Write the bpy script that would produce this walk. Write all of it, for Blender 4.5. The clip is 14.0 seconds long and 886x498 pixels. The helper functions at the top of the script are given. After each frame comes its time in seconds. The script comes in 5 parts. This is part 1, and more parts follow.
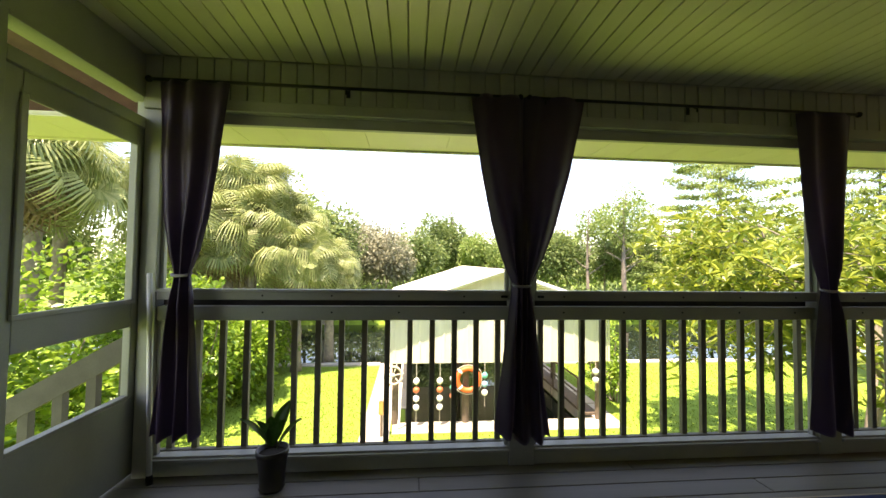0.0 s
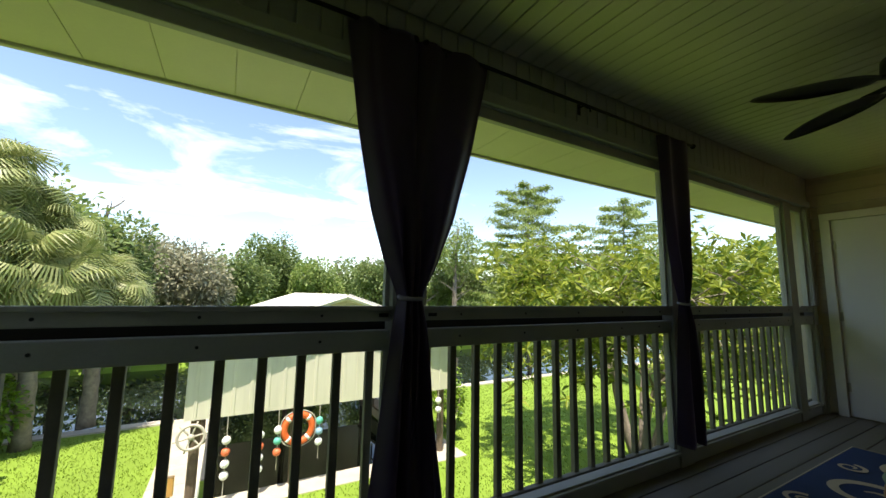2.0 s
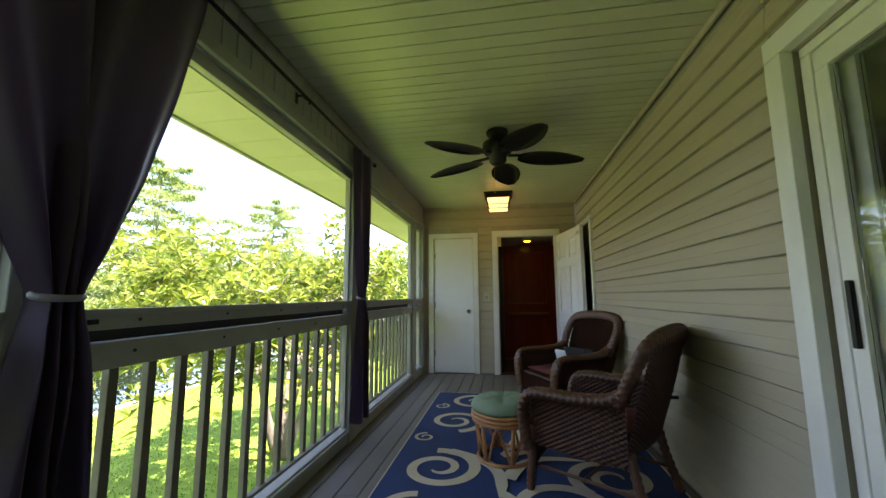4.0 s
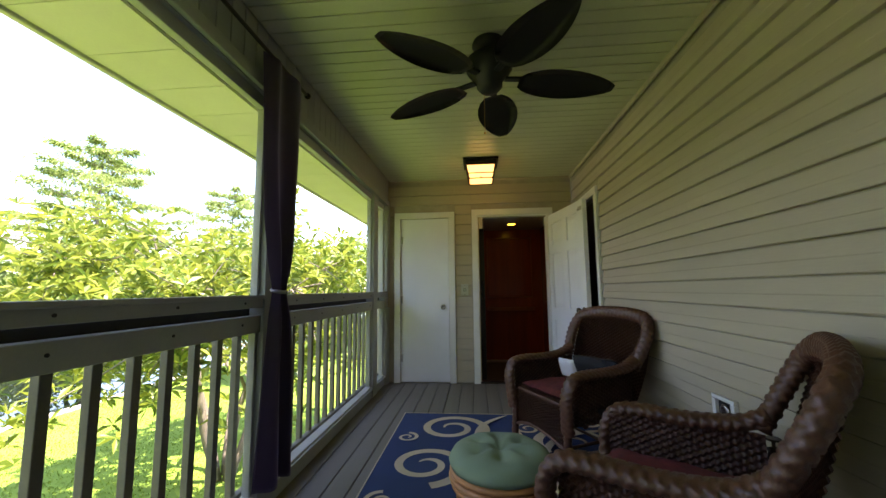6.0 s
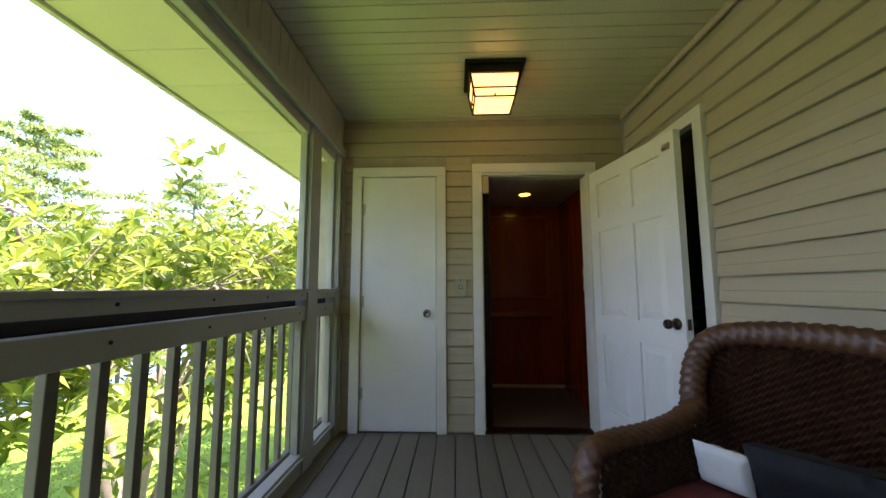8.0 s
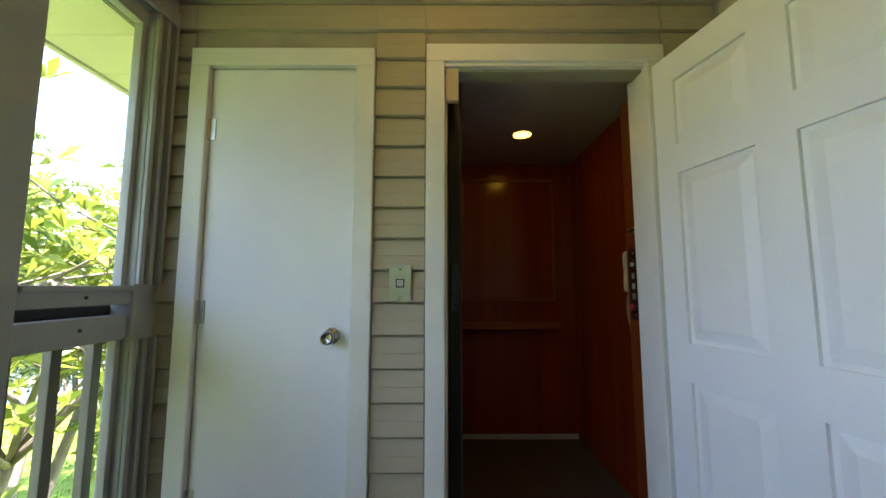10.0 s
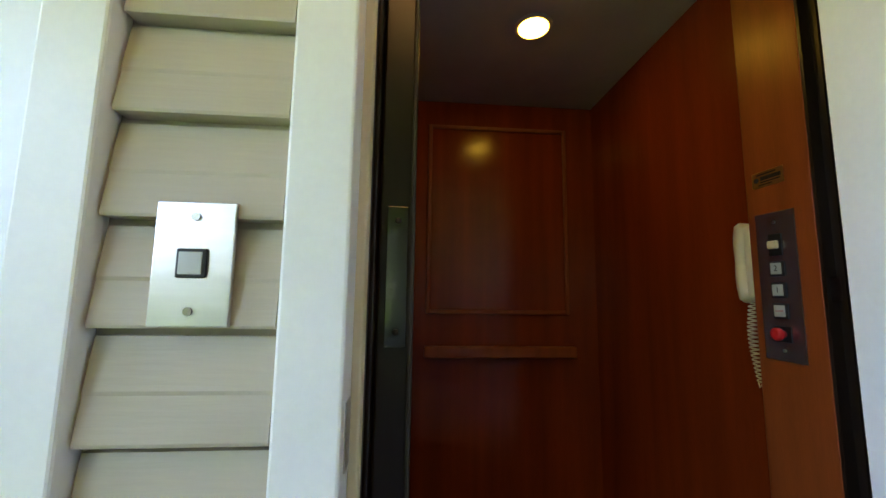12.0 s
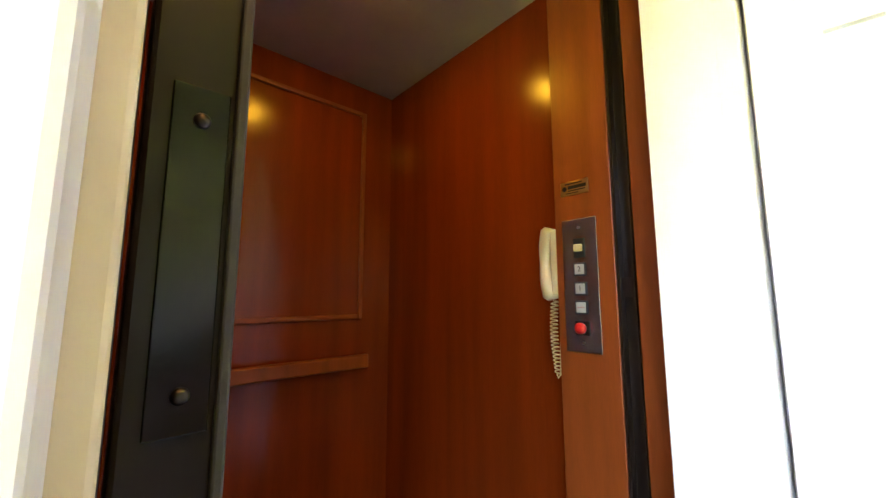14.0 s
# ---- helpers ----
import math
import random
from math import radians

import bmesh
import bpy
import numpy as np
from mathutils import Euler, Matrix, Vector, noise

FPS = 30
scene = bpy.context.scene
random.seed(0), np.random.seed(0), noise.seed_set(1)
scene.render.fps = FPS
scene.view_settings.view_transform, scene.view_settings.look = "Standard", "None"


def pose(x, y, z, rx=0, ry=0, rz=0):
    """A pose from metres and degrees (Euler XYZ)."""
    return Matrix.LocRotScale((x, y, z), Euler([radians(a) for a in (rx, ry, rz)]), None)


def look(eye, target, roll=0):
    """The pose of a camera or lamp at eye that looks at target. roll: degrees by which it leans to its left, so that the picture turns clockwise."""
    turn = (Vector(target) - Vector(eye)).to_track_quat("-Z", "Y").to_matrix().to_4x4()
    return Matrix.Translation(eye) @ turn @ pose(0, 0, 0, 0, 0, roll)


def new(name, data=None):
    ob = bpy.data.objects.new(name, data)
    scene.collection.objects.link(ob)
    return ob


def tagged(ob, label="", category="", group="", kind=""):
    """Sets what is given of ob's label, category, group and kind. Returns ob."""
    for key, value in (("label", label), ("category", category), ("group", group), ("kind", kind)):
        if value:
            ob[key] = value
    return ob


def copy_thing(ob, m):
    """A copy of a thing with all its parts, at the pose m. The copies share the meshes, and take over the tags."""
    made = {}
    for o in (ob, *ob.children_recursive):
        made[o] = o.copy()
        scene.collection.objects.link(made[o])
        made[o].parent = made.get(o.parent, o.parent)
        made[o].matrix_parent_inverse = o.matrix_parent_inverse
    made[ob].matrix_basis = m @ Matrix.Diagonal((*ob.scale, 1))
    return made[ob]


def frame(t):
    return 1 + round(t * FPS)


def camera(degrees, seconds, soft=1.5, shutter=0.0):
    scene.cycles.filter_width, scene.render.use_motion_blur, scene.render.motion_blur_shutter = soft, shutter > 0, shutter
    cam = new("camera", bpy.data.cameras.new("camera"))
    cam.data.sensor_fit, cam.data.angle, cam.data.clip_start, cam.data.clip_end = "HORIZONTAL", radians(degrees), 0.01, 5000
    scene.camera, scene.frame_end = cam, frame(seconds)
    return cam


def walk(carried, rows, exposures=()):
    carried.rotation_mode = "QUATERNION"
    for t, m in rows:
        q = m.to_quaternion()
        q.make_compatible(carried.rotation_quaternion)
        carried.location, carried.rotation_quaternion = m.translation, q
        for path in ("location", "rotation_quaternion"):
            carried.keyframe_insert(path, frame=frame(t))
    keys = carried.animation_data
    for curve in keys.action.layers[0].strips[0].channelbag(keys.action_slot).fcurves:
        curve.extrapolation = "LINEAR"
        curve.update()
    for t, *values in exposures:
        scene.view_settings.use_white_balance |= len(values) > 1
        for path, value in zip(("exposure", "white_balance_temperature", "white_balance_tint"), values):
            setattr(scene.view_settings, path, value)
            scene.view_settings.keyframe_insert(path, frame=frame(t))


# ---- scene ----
cam = camera(99.6, 14.0)
PATH = [
    (0, (0.83, 0.409, 1.307), (1.002, 2.401, 1.376), 0.7),
    (0.5, (0.822, 0.619, 1.293), (0.989, 2.611, 1.359), 0.7),
    (1, (0.81, 0.868, 1.22), (1.014, 2.854, 1.337), 0.6),
    (1.5, (0.853, 1.107, 1.181), (1.255, 3.056, 1.377), 0.5),
    (2, (0.842, 1.238, 1.18), (1.821, 2.965, 1.421), 1.0),
    (2.5, (0.857, 1.348, 1.166), (2.386, 2.613, 1.411), 0.4),
    (3, (0.813, 1.473, 1.141), (2.623, 2.285, 1.392), 0.1),
    (3.5, (0.766, 1.555, 1.144), (2.683, 2.06, 1.403), -0.2),
    (4, (0.714, 1.571, 1.157), (2.673, 1.888, 1.407), -0.4),
    (4.2, (0.716, 1.57, 1.147), (2.679, 1.856, 1.403), -0.5),
    (6.5, (2.207, 1.791, 1.139), (4.19, 1.944, 1.351), -0.6),
    (7, (2.62, 1.876, 1.11), (4.603, 2.004, 1.33), -0.5),
    (9.3, (4.485, 1.852, 1.152), (6.476, 1.871, 1.34), -0.0),
    (9.5, (4.629, 1.799, 1.137), (6.62, 1.817, 1.33), -0.0),
    (10, (4.975, 1.67, 1.122), (6.965, 1.666, 1.321), -0.0),
    (10.5, (5.301, 1.604, 1.11), (7.29, 1.595, 1.317), 0.2),
    (11, (5.602, 1.525, 1.111), (7.591, 1.549, 1.322), 0.6),
    (11.4, (5.82, 1.516, 1.099), (7.809, 1.55, 1.309), 0.6),
    (11.5, (5.858, 1.524, 1.098), (7.844, 1.556, 1.336), 0.4),
    (11.8, (5.968, 1.569, 1.106), (7.953, 1.519, 1.347), 0.7),
    (12, (6.028, 1.584, 1.105), (8.008, 1.428, 1.338), 0.8),
    (12.2, (6.104, 1.588, 1.095), (8.07, 1.309, 1.327), 0.6),
    (12.5, (6.22, 1.587, 1.085), (8.157, 1.155, 1.329), 0.6),
    (13, (6.354, 1.626, 1.091), (8.21, 0.924, 1.335), 0.5),
    (13.5, (6.399, 1.651, 1.097), (8.103, 0.638, 1.36), 0.2),
    (14, (6.358, 1.65, 1.103), (7.844, 0.334, 1.354), -0.1),
]
EXPOSURES = [(0, 2.15, 8200, 21), (1.5, 1.7, 7600, 14), (2.2, 1.05, 7000, 11), (3, 1.75, 8600, 21), (3.5, 2.3, 8600, 24), (4, 2.75, 6900, 23),
             (7, 2.65, 7000, 26), (9.5, 3.1, 6300, 24), (10, 3.25, 6300, 25), (11.5, 4.15, 6100, 25), (12.5, 4.55, 6000, 25), (13, 5.1, 6600, 31), (14, 5.65, 6900, 32)]
walk(cam, [(t, look(eye, target, roll)) for t, eye, target, roll in PATH], EXPOSURES)

SUN_EL, SUN_AZ, SUN, SKY = 70.0, 215.0, 4.2, 0.15
LANTERN, CARLAMP = 0.6, 2.0

# ---- world, sun, exposure ----
world = bpy.data.worlds.new("sky")
scene.world = world
world.use_nodes = True
wn, wl = world.node_tree.nodes, world.node_tree.links
wn.clear()
w_out = wn.new("ShaderNodeOutputWorld")
w_bg = wn.new("ShaderNodeBackground")
w_sky = wn.new("ShaderNodeTexSky")
w_sky.sky_type = "NISHITA"
w_sky.sun_disc = False
w_sky.dust_density = 0.2
w_sky.altitude = 600
w_sky.sun_elevation = radians(SUN_EL)
w_sky.sun_rotation = radians(SUN_AZ)
w_co = wn.new("ShaderNodeTexCoord")
w_map = wn.new("ShaderNodeMapping")
w_map.inputs["Scale"].default_value = (1.0, 1.0, 3.6)
w_noise = wn.new("ShaderNodeTexNoise")
w_noise.inputs["Scale"].default_value = 2.3
w_noise.inputs["Detail"].default_value = 8.0
w_noise.inputs["Roughness"].default_value = 0.60
w_noise.inputs["Distortion"].default_value = 0.5
w_ramp = wn.new("ShaderNodeValToRGB")
w_ramp.color_ramp.elements[0].position = 0.50
w_ramp.color_ramp.elements[1].position = 0.85
w_mix = wn.new("ShaderNodeMix")
w_mix.data_type = "RGBA"
w_mix.inputs["B"].default_value = (9.0, 9.2, 9.6, 1)
wl.new(w_co.outputs["Generated"], w_map.inputs["Vector"])
wl.new(w_map.outputs["Vector"], w_noise.inputs["Vector"])
wl.new(w_noise.outputs["Fac"], w_ramp.inputs["Fac"])
wl.new(w_ramp.outputs["Color"], w_mix.inputs["Factor"])
wl.new(w_sky.outputs["Color"], w_mix.inputs["A"])
wl.new(w_mix.outputs["Result"], w_bg.inputs["Color"])
w_bg.inputs["Strength"].default_value = SKY
wl.new(w_bg.outputs["Background"], w_out.inputs["Surface"])

sun_data = bpy.data.lights.new("sun", "SUN")
sun_data.energy = SUN
sun_data.angle = radians(0.53)
sun_data.color = (1.0, 0.95, 0.86)
sun = new("sun", sun_data)
az, el = radians(SUN_AZ), radians(SUN_EL)
sun_way = Vector((math.sin(az) * math.cos(el), math.cos(az) * math.cos(el), math.sin(el)))
sun.matrix_world = look(sun_way * 60, (0, 0, 0))


# ---- materials ----
def mat(name, col, rough=0.6, metal=0.0, scale=8.0, vary=0.15, bump=0.1, fine=90.0, stretch=(1, 1, 1), pieces=0.0, spec=0.5,
        see_through=0.0, emit=None, power=0.0, coat=0.0):
    """A surface with broad stains, fine grain and a little relief."""
    m = bpy.data.materials.new(name)
    m.use_nodes = True
    n, l = m.node_tree.nodes, m.node_tree.links
    p = n["Principled BSDF"]
    p.inputs["Roughness"].default_value = rough
    p.inputs["Metallic"].default_value = metal
    p.inputs["Specular IOR Level"].default_value = spec
    p.inputs["Coat Weight"].default_value = coat
    if see_through:
        p.inputs["Transmission Weight"].default_value = see_through
    co = n.new("ShaderNodeTexCoord")
    mp = n.new("ShaderNodeMapping")
    mp.inputs["Scale"].default_value = stretch
    l.new(co.outputs["Object"], mp.inputs["Vector"])
    broad = n.new("ShaderNodeTexNoise")
    broad.inputs["Scale"].default_value = scale
    broad.inputs["Detail"].default_value = 6
    grain = n.new("ShaderNodeTexNoise")
    grain.inputs["Scale"].default_value = fine
    grain.inputs["Detail"].default_value = 4
    for q in (broad, grain):
        l.new(mp.outputs["Vector"], q.inputs["Vector"])
    mixed = n.new("ShaderNodeMath")
    mixed.operation = "MULTIPLY_ADD"
    mixed.inputs[1].default_value = 0.35
    l.new(grain.outputs["Fac"], mixed.inputs[0])
    l.new(broad.outputs["Fac"], mixed.inputs[2])
    last = mixed.outputs[0]
    if pieces:
        info = n.new("ShaderNodeObjectInfo")
        add = n.new("ShaderNodeMath")
        add.operation = "MULTIPLY_ADD"
        add.inputs[1].default_value = pieces
        l.new(info.outputs["Random"], add.inputs[0])
        l.new(last, add.inputs[2])
        last = add.outputs[0]
    ramp = n.new("ShaderNodeMapRange")
    ramp.inputs["From Min"].default_value = 0.35
    ramp.inputs["From Max"].default_value = 1.0 + pieces
    ramp.inputs["To Min"].default_value = 1 - vary
    ramp.inputs["To Max"].default_value = 1 + vary
    l.new(last, ramp.inputs["Value"])
    tint = n.new("ShaderNodeMix")
    tint.data_type = "RGBA"
    tint.blend_type = "MULTIPLY"
    tint.inputs["Factor"].default_value = 1
    tint.inputs["A"].default_value = (*col, 1)
    l.new(ramp.outputs["Result"], tint.inputs["B"])
    l.new(tint.outputs["Result"], p.inputs["Base Color"])
    if bump:
        b = n.new("ShaderNodeBump")
        b.inputs["Strength"].default_value = bump
        b.inputs["Distance"].default_value = 0.004
        l.new(grain.outputs["Fac"], b.inputs["Height"])
        l.new(b.outputs["Normal"], p.inputs["Normal"])
    if emit:
        p.inputs["Emission Color"].default_value = (*emit, 1)
        p.inputs["Emission Strength"].default_value = power
    return m


def leaf_mat(name, col, other, rough=0.45, thin=0.35):
    """Leaves: each leaf has its own shade between two greens, and lets some light through."""
    m = bpy.data.materials.new(name)
    m.use_nodes = True
    n, l = m.node_tree.nodes, m.node_tree.links
    p = n["Principled BSDF"]
    p.inputs["Roughness"].default_value = rough
    geo = n.new("ShaderNodeNewGeometry")
    mix = n.new("ShaderNodeMix")
    mix.data_type = "RGBA"
    mix.inputs["A"].default_value, mix.inputs["B"].default_value = (*col, 1), (*other, 1)
    l.new(geo.outputs["Random Per Island"], mix.inputs["Factor"])
    l.new(mix.outputs["Result"], p.inputs["Base Color"])
    tr = n.new("ShaderNodeBsdfTranslucent")
    l.new(mix.outputs["Result"], tr.inputs["Color"])
    ms = n.new("ShaderNodeMixShader")
    ms.inputs["Fac"].default_value = thin
    l.new(p.outputs["BSDF"], ms.inputs[1])
    l.new(tr.outputs["BSDF"], ms.inputs[2])
    l.new(ms.outputs["Shader"], n["Material Output"].inputs["Surface"])
    return m


SIDING = mat("beige_vinyl_siding", (0.46, 0.40, 0.29), 0.55, scale=3, vary=0.10, bump=0.12, fine=60, stretch=(0.25, 0.25, 3), pieces=0.15)
CORE = mat("wall_core", (0.40, 0.36, 0.28), 0.8)
TRIM = mat("white_trim_paint", (0.78, 0.77, 0.72), 0.42, scale=5, vary=0.07, bump=0.05)
DOORW = mat("white_door_paint", (0.82, 0.83, 0.84), 0.4, scale=2.5, vary=0.05, bump=0.03)
# cream paint, with the porch's shade put into the colour as a darker grey
FRAME = mat("shaded_cream_frame_paint", (0.37, 0.38, 0.34), 0.5, scale=4, vary=0.14, bump=0.08, stretch=(1, 1, 1))
BEAD = mat("painted_bead_board", (0.48, 0.48, 0.35), 0.40, scale=2, vary=0.10, bump=0.05)
SOFFIT = mat("cream_vinyl_soffit", (0.72, 0.70, 0.55), 0.5, scale=2, vary=0.08)
DECK = mat("grey_brown_deck_board", (0.155, 0.143, 0.118), 0.55, scale=5, vary=0.28, bump=0.25, fine=70, stretch=(0.12, 2.5, 1), pieces=0.2)
# same paint as the frames; the backlit balusters' shade is put into this colour
RAILP = mat("backlit_rail_paint", (0.16, 0.15, 0.11), 0.65, scale=6, vary=0.25, bump=0.15)
DARKW = mat("dark_wood_and_rail_shade", (0.035, 0.028, 0.02), 0.6, vary=0.3, bump=0.2)
CURT = mat("plum_curtain_cloth", (0.064, 0.038, 0.080), 0.42, scale=5, vary=0.12, bump=0.2, fine=400)
CURT.node_tree.nodes["Principled BSDF"].inputs["Sheen Weight"].default_value = 0.5
CURT.node_tree.nodes["Principled BSDF"].inputs["Sheen Tint"].default_value = (0.7, 0.6, 0.85, 1)
BAND = mat("pale_tieback_ribbon", (0.26, 0.24, 0.27), 0.6)
BLACKM = mat("black_iron", (0.012, 0.012, 0.012), 0.45, metal=0.4, vary=0.2)
FANM = mat("dark_bronze_fan", (0.005, 0.0045, 0.004), 0.5, vary=0.3, bump=0.15, fine=200)
STEEL = mat("brushed_steel", (0.55, 0.53, 0.50), 0.28, metal=1.0, scale=3, vary=0.08, fine=160, stretch=(1, 1, 20), bump=0.05)
KNOB = mat("satin_nickel_knob", (0.36, 0.34, 0.31), 0.22, metal=1.0, vary=0.05, bump=0)
BRONZE = mat("oil_rubbed_bronze", (0.06, 0.05, 0.045), 0.3, metal=0.9, vary=0.1)
WICKER = mat("brown_wicker", (0.085, 0.034, 0.020), 0.42, scale=14, vary=0.4, bump=0.3, fine=160)
WICKERP = mat("brown_wicker_braid", (0.100, 0.041, 0.023), 0.40, scale=40, vary=0.4, bump=0.3, fine=160)
RATTAN = mat("honey_rattan_cane", (0.42, 0.19, 0.07), 0.35, scale=9, vary=0.35, bump=0.1)
GREENC = mat("sage_green_cushion_cloth", (0.20, 0.29, 0.20), 0.85, scale=7, vary=0.1, bump=0.3, fine=350)
MAROON = mat("maroon_seat_cloth", (0.13, 0.018, 0.02), 0.8, scale=22, vary=0.6, bump=0.3, fine=350)
BLACKC = mat("black_pillow_cloth", (0.012, 0.013, 0.018), 0.85, vary=0.2, bump=0.4, fine=300)
WHITEC = mat("white_cloth", (0.75, 0.76, 0.78), 0.8)
NAVY = mat("navy_rug_weave", (0.013, 0.040, 0.135), 0.85, scale=6, vary=0.18, bump=0.5, fine=420)
CREAM = mat("cream_rug_weave", (0.60, 0.52, 0.38), 0.85, scale=6, vary=0.12, bump=0.5, fine=420)
CHERRY = mat("cherry_veneer", (0.200, 0.028, 0.004), 0.2, scale=2.2, vary=0.32, bump=0.04, fine=60, stretch=(6, 6, 0.35), coat=0.0, spec=0.35)
CHERRYL = mat("lighter_cherry_trim", (0.25, 0.056, 0.010), 0.35, scale=4, vary=0.28, bump=0.06, fine=70, stretch=(6, 6, 0.5), coat=0.0, spec=0.35)
CARC = mat("elevator_ceiling_paint", (0.40, 0.33, 0.28), 0.7, vary=0.08)
CARF = mat("brown_elevator_carpet", (0.075, 0.045, 0.034), 0.95, vary=0.15, bump=0.4, fine=300)
GATE = mat("dark_brown_gate", (0.018, 0.012, 0.008), 0.3, spec=0.3, scale=4, vary=0.2, bump=0.03)
SMOKE = mat("polished_smoked_plate", (0.06, 0.056, 0.053), 0.14, metal=0.9, scale=6, vary=0.2, bump=0.02)
SLATB = mat("dark_red_brown_slat", (0.085, 0.030, 0.014), 0.28, scale=4, vary=0.35, bump=0.05, stretch=(6, 6, 0.4))
PLATEM = mat("smoked_metal_plate", (0.36, 0.31, 0.29), 0.25, metal=0.9, vary=0.08, fine=160, stretch=(1, 1, 12))
IVORY = mat("ivory_plastic", (0.66, 0.58, 0.36), 0.35, vary=0.06, bump=0)
JAMBT = mat("aged_cream_jamb", (0.62, 0.54, 0.36), 0.5, vary=0.1)
REDP = mat("red_plastic", (0.60, 0.02, 0.02), 0.35, vary=0.05, bump=0)
BTN = mat("pale_button", (0.45, 0.47, 0.42), 0.4, vary=0.05, bump=0)
INK = mat("black_ink", (0.01, 0.01, 0.01), 0.5, bump=0)
REDINK = mat("red_ink", (0.4, 0.03, 0.03), 0.5, bump=0)
BRASS = mat("brass_plate", (0.60, 0.36, 0.13), 0.3, metal=0.9, vary=0.15)
AMBER = mat("lit_amber_glass", (0.8, 0.5, 0.18), 0.4, scale=14, vary=0.2, emit=(1.0, 0.52, 0.13), power=LANTERN)
BULB = mat("lit_recessed_lens", (1, 0.9, 0.6), 0.4, emit=(1.0, 0.58, 0.03), power=CARLAMP)
GLASS = mat("clear_window_glass", (0.9, 0.95, 0.93), 0.02, see_through=1.0, vary=0.0, bump=0)
ROOM = mat("dim_room_paint", (0.32, 0.30, 0.26), 0.8)
GRASS = mat("mown_lawn", (0.17, 0.27, 0.025), 0.9, scale=0.5, vary=0.24, bump=0.5, fine=35)
BLADE = leaf_mat("grass_blades", (0.15, 0.25, 0.02), (0.24, 0.33, 0.04), 0.6)
CONC = mat("pale_concrete", (0.46, 0.42, 0.35), 0.8, scale=2, vary=0.25, bump=0.2, fine=40)
WATER = mat("dark_canal_water", (0.012, 0.018, 0.012), 0.02, scale=1.5, vary=0.2, bump=0.05, fine=4)
BOATW = mat("ivory_metal_siding", (0.62, 0.60, 0.47), 0.5, scale=1.2, vary=0.12, fine=6, stretch=(3, 3, 0.4))
BOATR = mat("pale_metal_roof", (0.62, 0.60, 0.55), 0.4, scale=1.0, vary=0.14)
PILE = mat("weathered_pile_wood", (0.12, 0.09, 0.06), 0.8, vary=0.3, bump=0.3)
ORANGE = mat("orange_lifebuoy_shell", (0.75, 0.14, 0.035), 0.5, vary=0.1)
ROPE = mat("pale_rope", (0.5, 0.46, 0.38), 0.8)
FLOATS = [mat("float_" + n, c, 0.5, vary=0.12) for n, c in (("white", (0.8, 0.8, 0.78)), ("teal", (0.10, 0.45, 0.34)), ("coral", (0.75, 0.17, 0.07)), ("blue", (0.25, 0.45, 0.6)))]
BARK = mat("grey_bark", (0.20, 0.17, 0.13), 0.85, scale=5, vary=0.4, bump=0.7, fine=25)
PALMB = mat("palm_bark", (0.26, 0.22, 0.17), 0.85, scale=6, vary=0.45, bump=0.8, fine=18)
LOQ = leaf_mat("broad_glossy_leaves", (0.08, 0.15, 0.02), (0.34, 0.38, 0.05), 0.4, 0.4)
PALML = leaf_mat("palm_fan_leaves", (0.17, 0.23, 0.06), (0.40, 0.42, 0.17), 0.45, 0.3)
PALMD = leaf_mat("dead_palm_fans", (0.20, 0.13, 0.06), (0.30, 0.22, 0.12), 0.8, 0.2)
SHRUB = leaf_mat("hedge_leaves", (0.08, 0.18, 0.015), (0.27, 0.40, 0.04), 0.4, 0.35)
CYPL = leaf_mat("cypress_needles", (0.16, 0.25, 0.06), (0.33, 0.40, 0.12), 0.6, 0.4)
FARL = leaf_mat("distant_leaves", (0.10, 0.17, 0.05), (0.24, 0.30, 0.10), 0.6, 0.4)
FARG = leaf_mat("grey_green_leaves", (0.21, 0.22, 0.13), (0.34, 0.33, 0.22), 0.7, 0.3)
PINEL = leaf_mat("pale_pine_leaves", (0.13, 0.22, 0.05), (0.30, 0.37, 0.11), 0.6, 0.4)
POT = mat("dark_glazed_pot", (0.035, 0.028, 0.024), 0.35, vary=0.25)
SOIL = mat("dark_soil", (0.03, 0.022, 0.016), 0.95, bump=0.8)
PLANTL = leaf_mat("house_plant_leaves", (0.03, 0.09, 0.012), (0.08, 0.18, 0.03), 0.3, 0.3)
STAIRW = mat("grey_stair_rail_wood", (0.11, 0.10, 0.08), 0.75, vary=0.25, bump=0.25)


# ---- building helpers ----
def box(bm, x0, x1, y0, y1, z0, z1, bevel=0.0):
    r = bmesh.ops.create_cube(bm, size=1, matrix=Matrix.Translation(((x0 + x1) / 2, (y0 + y1) / 2, (z0 + z1) / 2)) @ Matrix.Diagonal((x1 - x0, y1 - y0, z1 - z0, 1)))
    if bevel:
        es = list({e for v in r["verts"] for e in v.link_edges})
        bmesh.ops.bevel(bm, geom=es, offset=bevel, segments=2, affect="EDGES", profile=0.5)
    return bm


def cyl(bm, p, q, r0, r1=None, n=14):
    p, q = Vector(p), Vector(q)
    m = Matrix.Translation((p + q) / 2) @ (q - p).to_track_quat("Z", "Y").to_matrix().to_4x4()
    bmesh.ops.create_cone(bm, cap_ends=True, segments=n, radius1=r0, radius2=r0 if r1 is None else r1, depth=(q - p).length, matrix=m)
    return bm


